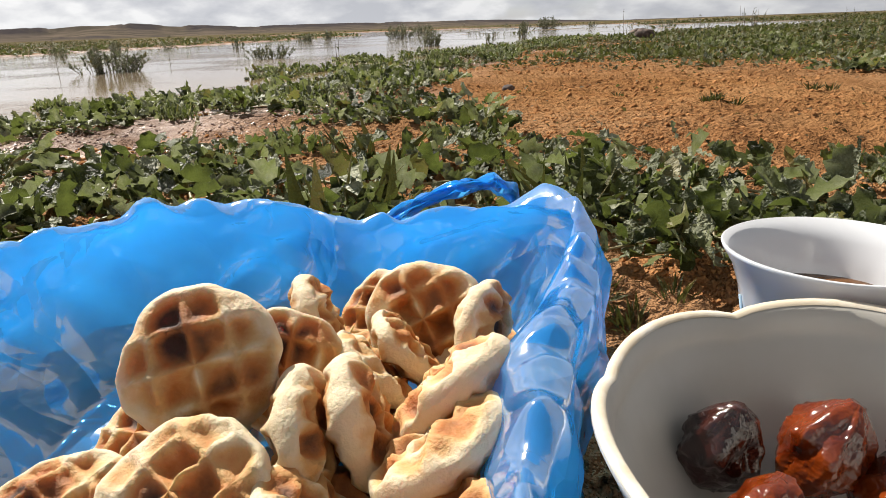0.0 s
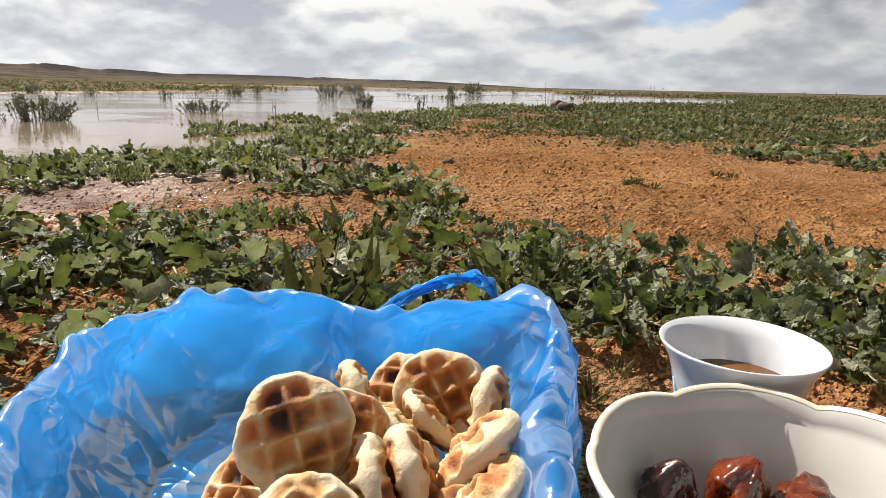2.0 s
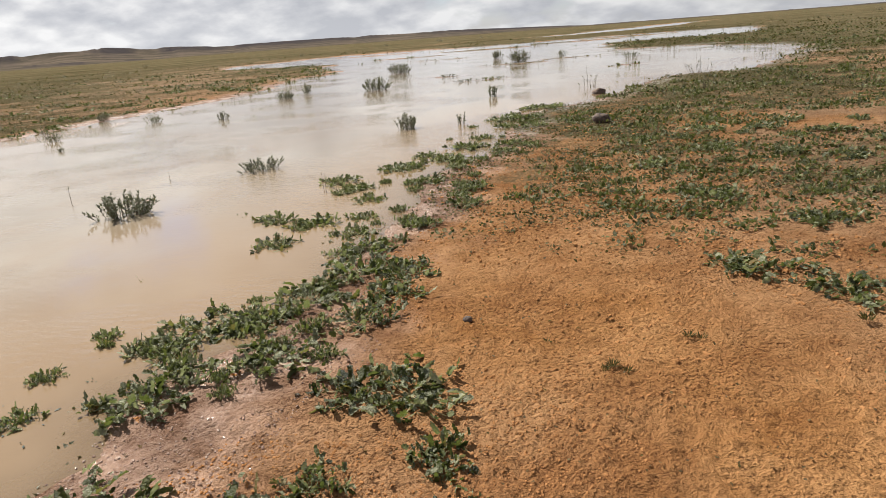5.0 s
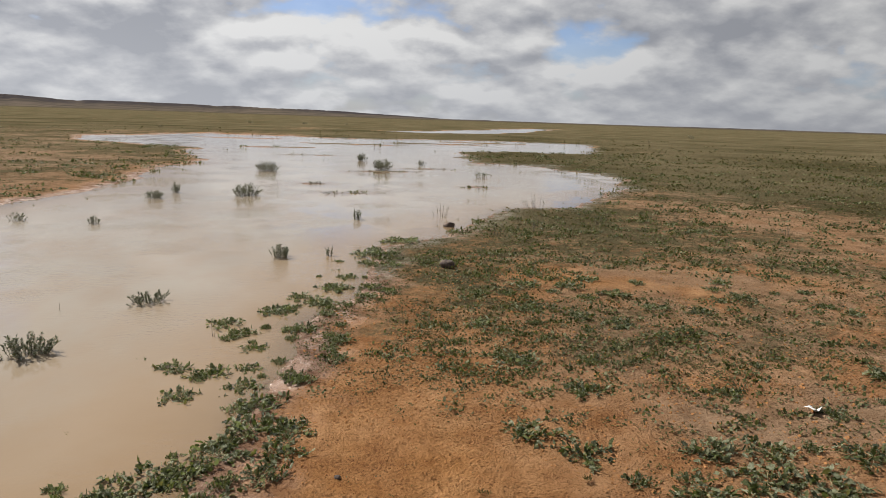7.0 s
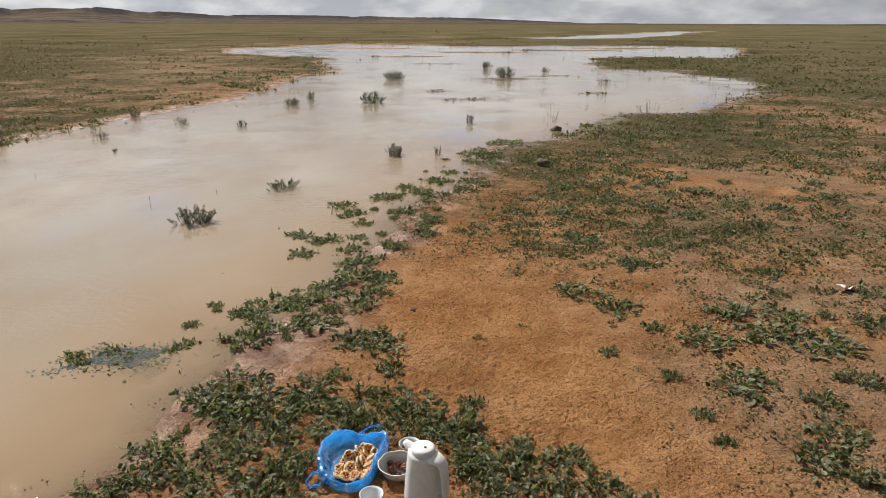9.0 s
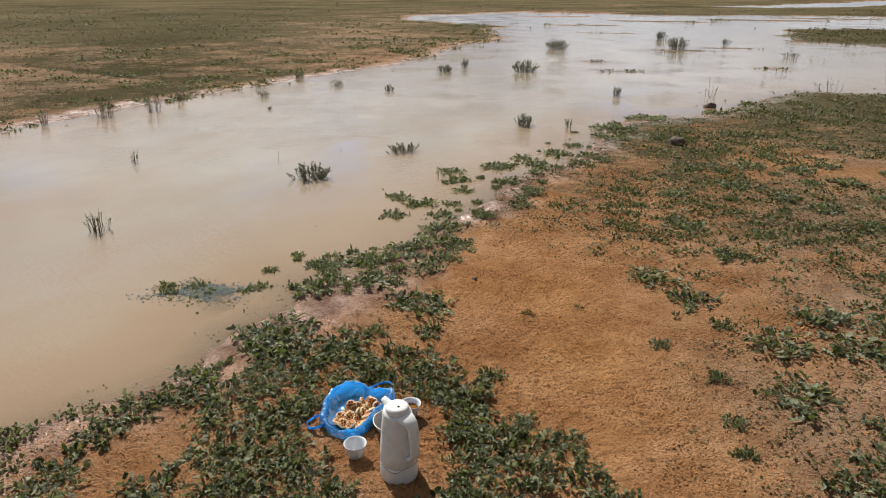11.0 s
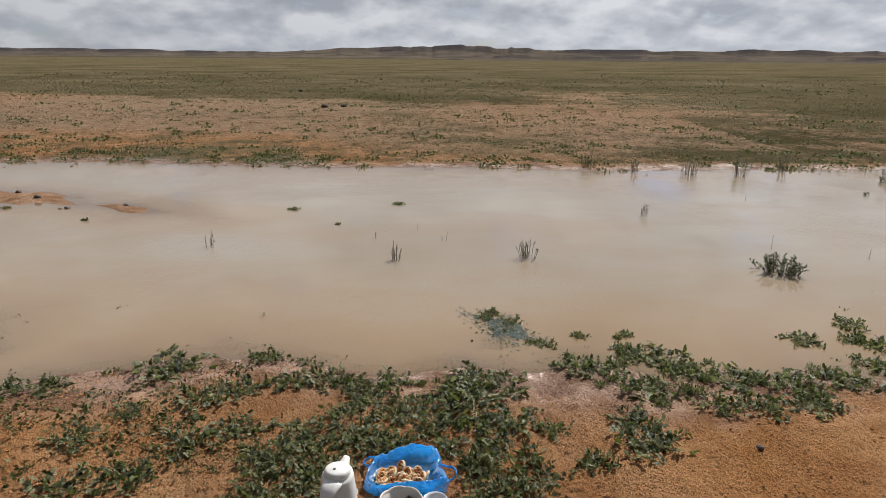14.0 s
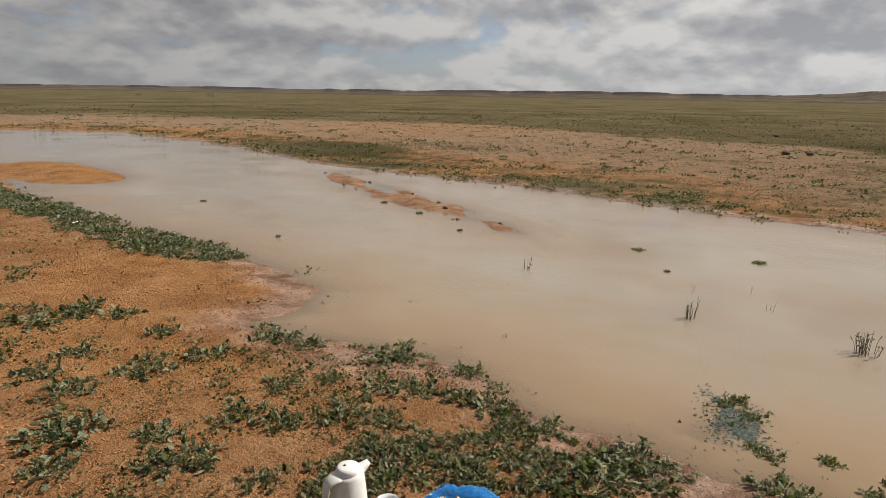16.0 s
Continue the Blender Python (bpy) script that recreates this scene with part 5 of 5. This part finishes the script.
def vacuum_jug(x, y, turn):
    """A tall white jug with a waist band, a round lid, a spout and a loop handle; the spout points along +x before turning."""
    def oval(r, z, a):
        lean = 0.004 * max(0.0, (z - 0.2) / 0.06)
        return r * (1 + 0.02 * math.cos(2 * a)) , z + lean * math.cos(a) * 2
    ob = thing("vacuum_jug", pose(x, y, GROUND_HERE, 0, 0, turn), "tall white plastic vacuum jug with lid spout and handle", "jug")
    base = [(0.001, 0.0), (0.055, 0.0), (0.0595, 0.004), (0.0605, 0.012), (0.0600, 0.058), (0.0590, 0.0615), (0.001, 0.0618)]
    part("base_cup", mesh_from("base_cup", *lathe(base, 64), WHITE), ob)
    body_ = [(0.001, 0.0622), (0.0575, 0.0622), (0.0590, 0.0640), (0.0585, 0.10), (0.0555, 0.15), (0.0510, 0.20), (0.0465, 0.238), (0.0440, 0.247), (0.001, 0.248)]
    part("body", mesh_from("body", *lathe(body_, 64, oval), WHITE), ob)
    ring = [(0.0600 * math.cos(a), 0.0600 * math.sin(a), 0.0632 + 0.006 * math.sin(2 * a + 0.6) + 0.004 * math.sin(5 * a)) for a in np.linspace(0.0, 2 * math.pi, 60)]
    part("wavy_line", mesh_from("wavy_line", *tube(ring, [0.0009] * 60, 6), GREY), ob, "thin grey wavy line")
    lid = [(0.001, 0.246), (0.036, 0.246), (0.0375, 0.250), (0.0370, 0.258), (0.0340, 0.2635), (0.028, 0.2665), (0.001, 0.268)]
    top = part("lid", mesh_from("lid", *lathe(lid, 56), WHITE), ob)
    part("button", mesh_from("button", *lathe([(0.0005, 0.2655), (0.0042, 0.2655), (0.0042, 0.2685), (0.0005, 0.2688)], 20), BLACK), top, "small dark button", m=pose(-0.010, 0.004, 0.0))
    spout = tube([(0.030, 0, 0.236), (0.046, 0, 0.246), (0.060, 0, 0.2535), (0.068, 0, 0.258)], [0.020, 0.0165, 0.012, 0.009], 18)
    part("spout", mesh_from("spout", *spout, WHITE), ob)
    loop = [(-0.024, 0, 0.240), (-0.044, 0, 0.238), (-0.062, 0, 0.232), (-0.072, 0, 0.220), (-0.076, 0, 0.190), (-0.079, 0, 0.150), (-0.080, 0, 0.122), (-0.072, 0, 0.108), (-0.054, 0, 0.104)]
    v, f = tube(loop, [0.012, 0.0115, 0.0095, 0.0085, 0.0080, 0.0075, 0.0075, 0.0080, 0.0090], 16)
    part("handle", mesh_from("handle", [(p[0], p[1] * 2.5, p[2]) for p in v], f, WHITE), ob)
    return ob


vacuum_jug(0.150, 3.250, 155)


def glass_dish(x, y):
    ob = thing("glass_dish", pose(x, y, ground_z(x, y) + 0.004, 4, -3, 0), "clear round glass dish lying among leaves", "dish")
    prof = [(0.001, 0.0), (0.030, 0.0), (0.050, 0.010), (0.060, 0.026), (0.0615, 0.030), (0.060, 0.0305), (0.0575, 0.027), (0.048, 0.0125), (0.029, 0.003), (0.001, 0.003)]
    part("dish_body", mesh_from("dish_body", *lathe(prof, 56, lambda r, z, a: (r * (1 + (0.02 * math.cos(14 * a) if z > 0.008 else 0)), z)), GLASS), ob)
    part("foot", mesh_from("foot", *lathe([(0.004, 0.0032), (0.009, 0.0032), (0.009, 0.008), (0.004, 0.0085)], 24), GLASS), ob)
    return ob


glass_dish(0.595, 3.20)

BAG_MID = (-0.125, 3.475)


# the bag's edge: angle in degrees, distance and height above the soil
BAG_EDGE = [(-161, 0.122, 0.050), (-135, 0.127, 0.040), (-90, 0.140, 0.032), (-64, 0.134, 0.038), (-33, 0.094, 0.052), (0, 0.088, 0.058), (35, 0.119, 0.058), (45, 0.147, 0.061),
            (59, 0.154, 0.066), (72, 0.130, 0.060), (87, 0.103, 0.056), (110, 0.133, 0.060), (130, 0.149, 0.060), (151, 0.143, 0.059), (175, 0.122, 0.055)]


def bag_edge(a):
    """Distance and height of the edge at each angle, rounded off."""
    deg = np.degrees(a)
    table = np.array([(d - 360, r, h) for d, r, h in BAG_EDGE] + BAG_EDGE + [(d + 360, r, h) for d, r, h in BAG_EDGE])
    spread = np.arange(-8, 9, 2)
    r = np.mean([np.interp(deg + k, table[:, 0], table[:, 1]) for k in spread], 0)
    h = np.mean([np.interp(deg + k, table[:, 0], table[:, 2]) for k in spread], 0)
    return r, h


def crumple(p, seed, pitch, count=7):
    """Folds of stiff film: flat facets that meet in sharp creases."""
    rng = np.random.default_rng(seed)
    total = np.zeros(p.shape[:-1])
    for _ in range(count):
        d = rng.normal(size=3)
        d /= np.linalg.norm(d)
        phase = (p @ d) / (pitch * rng.uniform(0.7, 1.5)) + rng.random() + 0.35 * np.sin(p @ rng.normal(size=3) / pitch * 1.3)
        total += np.abs((phase % 1.0) * 2 - 1) - 0.5
    return total / count


def plastic_bag():
    segments, rows = 420, 96
    a = np.linspace(-math.pi, math.pi, segments, endpoint=False)
    edge, top = bag_edge(a)
    t = np.linspace(0, 1, rows)[:, None]
    thick = 0.05 + 0.13 * np.exp(-((a - 0.1) / 0.7) ** 2) + 0.06 * np.exp(-((np.abs(a) - 2.6) / 0.5) ** 2)       # width of the turned-over roll
    u1, u2, u3, u4 = (np.clip((t - lo) / (hi - lo), 0, 1) for lo, hi in ((0, 0.22), (0.22, 0.58), (0.58, 0.78), (0.78, 1.0)))
    r = 0.66 * u1 + (1.0 - thick - 0.66) * np.sin(u2 * math.pi / 2) + thick * u3 + 0.03 * np.sin(u4 * math.pi * 0.7)
    z = 0.004 + 0.004 * u1 + (top - 0.008) * u2 ** 1.25 + 0.35 * thick * edge * np.sin(u3 * math.pi) - (top - 0.006) * u4 ** 1.5
    x, y = r * edge * np.cos(a), r * edge * np.sin(a)
    p = np.stack([x, y, z + 0.05 * t], -1)
    loose = np.clip((t - 0.12) / 0.25, 0, 1)
    fold = 0.030 * crumple(p, 4, 0.075, 5) + 0.012 * crumple(p, 5, 0.034, 6) * (1 - 0.2 * np.exp(-((t - 0.68) / 0.08) ** 2)) + 0.011 * crumple(p, 8, 0.024, 3) * np.exp(-((t - 0.66) / 0.14) ** 2) + 0.0045 * crumple(p, 6, 0.016, 5) * (0.25 + 0.75 * np.clip((t - 0.45) / 0.15, 0, 1))
    steep = np.clip(np.sin(u2 * math.pi) + u4, 0, 1)
    x, y = x + fold * np.cos(a) * loose * (0.45 + 0.55 * steep), y + fold * np.sin(a) * loose * (0.45 + 0.55 * steep)
    z = np.maximum(z + fold * loose * (0.75 - 0.4 * steep), 0.002)
    # the film leans against the bowl
    ax, ay = BAG_MID[0] + x - BOWL_AT[0], BAG_MID[1] + y - BOWL_AT[1]
    away = np.maximum(np.hypot(ax, ay), 1e-6)
    push = np.maximum((0.046 + 0.45 * np.minimum(z, 0.06)) / away - 1, 0)
    verts = np.stack([x + ax * push, y + ay * push, z], -1).reshape(-1, 3)
    i, k = np.meshgrid(np.arange(rows - 1), np.arange(segments), indexing="ij")
    j = (k + 1) % segments
    faces = np.stack([i * segments + k, i * segments + j, (i + 1) * segments + j, (i + 1) * segments + k], -1).reshape(-1, 4)
    ob = thing("plastic_bag", pose(BAG_MID[0], BAG_MID[1], GROUND_HERE), "crumpled shiny blue plastic bag opened wide round biscuits", "bag")
    film = part("film", mesh_arrays("film", verts, faces, FILM), ob)
    for label, path, wide in (("loop handle of stretched film", [(-0.020, 0.118, 0.040), (-0.004, 0.142, 0.041), (0.016, 0.156, 0.051), (0.038, 0.162, 0.059), (0.056, 0.163, 0.061), (0.067, 0.160, 0.055), (0.070, 0.150, 0.042), (0.066, 0.130, 0.034)], 0.0085),
                              ("loop handle of stretched film", [(-0.085, -0.06, 0.030), (-0.125, -0.085, 0.022), (-0.140, -0.115, 0.014), (-0.118, -0.138, 0.010), (-0.090, -0.13, 0.014), (-0.065, -0.11, 0.028)], 0.011)):
        hv, hf = [], []
        n = 40
        for i in range(n):
            s = i / (n - 1) * (len(path) - 1)
            j = min(int(s), len(path) - 2)
            u = s - j
            u = u * u * (3 - 2 * u) * 0.4 + u * 0.6
            p = Vector(path[j]).lerp(Vector(path[j + 1]), u)
            for c in range(7):
                off = (c / 6 - 0.5) * wide * (1 + 0.5 * abs(i / (n - 1) - 0.5))
                hv.append((p.x + 0.25 * off, p.y + 0.003 * math.sin(c * 2.1 + i * 0.3), p.z + off * 0.9 + 0.0015 * math.sin(c * 3 + i)))
        for i in range(n - 1):
            for c in range(6):
                hf.append((i * 7 + c, i * 7 + c + 1, (i + 1) * 7 + c + 1, (i + 1) * 7 + c))
        handle = part("handle", mesh_from("handle", hv, hf, FILM), ob, label)
        thick = handle.modifiers.new("thickness", "SOLIDIFY")
        thick.thickness, thick.offset = 0.0008, 0
    return ob


plastic_bag()


def biscuit_mesh(seed, radius):
    """A round pressed biscuit with a waffle grid on both faces."""
    rng = random.Random(seed)
    rings, seg = 24, 60
    verts, faces, toast = [], [], []
    off, turn = Vector((seed * 2.7, seed, 0)), rng.uniform(0, 3)
    pitch = radius * 0.48

    def grid(x, y):
        c, s = math.cos(turn), math.sin(turn)
        u, v = (x * c - y * s) / pitch, (x * s + y * c) / pitch
        ridge = max(abs(math.cos(math.pi * u)) ** 5, abs(math.cos(math.pi * v)) ** 5)
        return (1 - ridge) ** 0.8 * (0.75 + 0.6 * noise.noise(Vector((x * 90, y * 90, 5)) + off))

    bend, bend_at = rng.uniform(0.0006, 0.0016), rng.uniform(0, 3.1)
    scorch = Vector((rng.uniform(-0.5, 0.5) * radius, rng.uniform(-0.5, 0.5) * radius, 0))
    for side in (1, -1):
        for i in range(rings + 1):
            t = math.sin(math.pi / 2 * i / rings)
            for k in range(seg):
                a = 2 * math.pi * k / seg
                edge = 1 + 0.09 * noise.noise(Vector((math.cos(a) * 1.3, math.sin(a) * 1.3, 0)) + off) + 0.045 * noise.noise(Vector((math.cos(a) * 4, math.sin(a) * 4, 1)) + off)
                r = radius * edge * t
                x, y = r * math.cos(a), r * math.sin(a)
                rim = max(0.0, 1 - t ** 5) ** 0.5
                pit = grid(x, y) * max(0.0, 1 - t ** 6)
                lump = noise.noise(Vector((x * 150, y * 150, side * 3)) + off)
                z = side * (0.0074 * rim * (1 + 0.38 * lump) - 0.0046 * pit + 0.0005 * rim * noise.noise(Vector((x * 500, y * 500, side)) + off))
                z += bend * math.cos(2 * (a - bend_at)) * t * t
                verts.append((x, y, z))
                burnt = 0.45 * math.exp(-((x - scorch.x) ** 2 + (y - scorch.y) ** 2) / (0.45 * radius) ** 2)
                tone = (0.25 + 0.34 * pit + burnt * (0.4 + pit) + 0.50 * noise.noise(Vector((x * 95, y * 110, side * 2)) + off)) * max(0.0, 1 - t ** 5) + 0.02
                toast.append(tone)
    ring = (rings + 1) * seg
    for half in (0, 1):
        for i in range(rings):
            for k in range(seg):
                j = (k + 1) % seg
                f = (half * ring + i * seg + k, half * ring + (i + 1) * seg + k, half * ring + (i + 1) * seg + j, half * ring + i * seg + j)
                faces.append(f if half == 0 else tuple(reversed(f)))
    me = mesh_from("biscuit", verts, faces, BISCUIT)
    layer = me.attributes.new("toast", "FLOAT", "POINT")
    layer.data.foreach_set("value", np.array(toast, np.float32))
    return me


BISCUIT_MESHES = [biscuit_mesh(40 + k, 0.0208) for k in range(8)]
# places and the way each face looks
PILE_TOP = [(-0.137, 3.460, 0.043, 0.25, -0.85, 0.45, 1.05), (-0.122, 3.480, 0.036, 0.35, -0.80, 0.5, 0.92), (-0.122, 3.514, 0.036, 0.92, 0.28, 0.30, 0.85), (-0.112, 3.505, 0.020, 0.8, -0.2, 0.6, 0.85),
            (-0.086, 3.526, 0.033, 0.05, -0.9, 0.4, 1.05), (-0.105, 3.540, 0.028, -0.3, -0.7, 0.6, 0.9), (-0.099, 3.495, 0.027, 0.67, 0.41, 0.63, 0.85), (-0.090, 3.508, 0.029, 0.72, 0.36, 0.58, 0.8),
            (-0.070, 3.474, 0.034, -0.74, 0.23, 0.63, 1.05), (-0.063, 3.508, 0.036, 0.95, -0.25, 0.05, 0.92)]
PILE_LOW = [(-0.070, 3.450, 0.027, -0.60, 0.20, 0.77, 1.0), (-0.066, 3.428, 0.022, -0.55, 0.15, 0.82, 1.0), (-0.107, 3.455, 0.025, 0.98, 0.15, 0.12, 0.95), (-0.094, 3.464, 0.026, 0.92, 0.25, 0.32, 0.95),
            (-0.127, 3.426, 0.027, 0.0, -0.55, 0.85, 1.02), (-0.154, 3.456, 0.021, -0.3, -0.55, 0.75, 0.95), (-0.163, 3.428, 0.016, 0.1, -0.3, 0.95, 0.95), (-0.098, 3.428, 0.018, 0.75, 0.1, 0.65, 0.9),
            (-0.050, 3.490, 0.020, -0.7, 0.2, 0.7, 0.9), (-0.135, 3.394, 0.016, 0.2, -0.2, 0.95, 1.0)]
PILE_REST = [(-0.105, 3.392, 0.016, -0.3, -0.2, 0.93, 1.0), (-0.078, 3.402, 0.015, -0.5, 0.0, 0.86, 1.0), (-0.150, 3.490, 0.010, 0.1, 0.3, 0.9, 1.0), (-0.112, 3.480, 0.012, 0.2, 0.1, 0.95, 1.0),
             (-0.080, 3.470, 0.010, 0.0, 0.2, 0.95, 1.0), (-0.072, 3.530, 0.012, -0.1, 0.0, 0.95, 1.0), (-0.118, 3.530, 0.010, 0.1, 0.1, 0.95, 1.0), (-0.140, 3.440, 0.008, 0.0, 0.0, 1.0, 1.0),
             (-0.100, 3.440, 0.006, 0.1, 0.0, 1.0, 1.0), (-0.062, 3.450, 0.006, 0.0, 0.1, 1.0, 1.0), (-0.160, 3.400, 0.008, 0.2, 0.2, 0.9, 0.95)]
PILE = [(row, 0.007 if k == 0 else 0.012) for k, row in enumerate(PILE_TOP)] + [(row, 0.008) for row in PILE_LOW] + [(row, 0.004) for row in PILE_REST]
for number, ((bx, by, bz, nx, ny, nz, size), low) in enumerate(PILE):
    ob = new("biscuit", BISCUIT_MESHES[number % len(BISCUIT_MESHES)])
    turn = Vector((nx, ny, nz)).to_track_quat("Z", "Y").to_matrix().to_4x4()
    ob.matrix_basis = Matrix.Translation((bx, by, bz - low)) @ turn @ pose(0, 0, 0, 0, 0, number * 47) @ Matrix.Diagonal((size, size, size, 1))
    tagged(ob, "round toasted biscuit with a waffle grid", "biscuit", "biscuits in the bag")


def scrap(x, y, turn, wide):
    """A crumpled scrap of white paper or film."""
    verts, faces = [], []
    for i in range(9):
        for k in range(7):
            u, v = (i / 8 - 0.5) * wide, (k / 6 - 0.5) * wide * 0.6
            verts.append((u, v, 0.012 + 0.03 * noise.noise(Vector((u * 22 + x, v * 22 + y, 1))) + 0.15 * u * u))
    for i in range(8):
        for k in range(6):
            faces.append((i * 7 + k, (i + 1) * 7 + k, (i + 1) * 7 + k + 1, i * 7 + k + 1))
    ob = new("plastic_scrap", mesh_from("plastic_scrap", verts, faces, WHITE))
    ob.matrix_basis = pose(x, y, ground_z(x, y) + 0.012, 0, 0, turn)
    thick = ob.modifiers.new("thickness", "SOLIDIFY")
    thick.thickness = 0.001
    return tagged(ob, "crumpled scrap of white plastic lying on soil", "litter", "litter on the ground")


scrap(2.32, 5.33, 30, 0.09)
scrap(-2.11, -2.1, 10, 0.10)
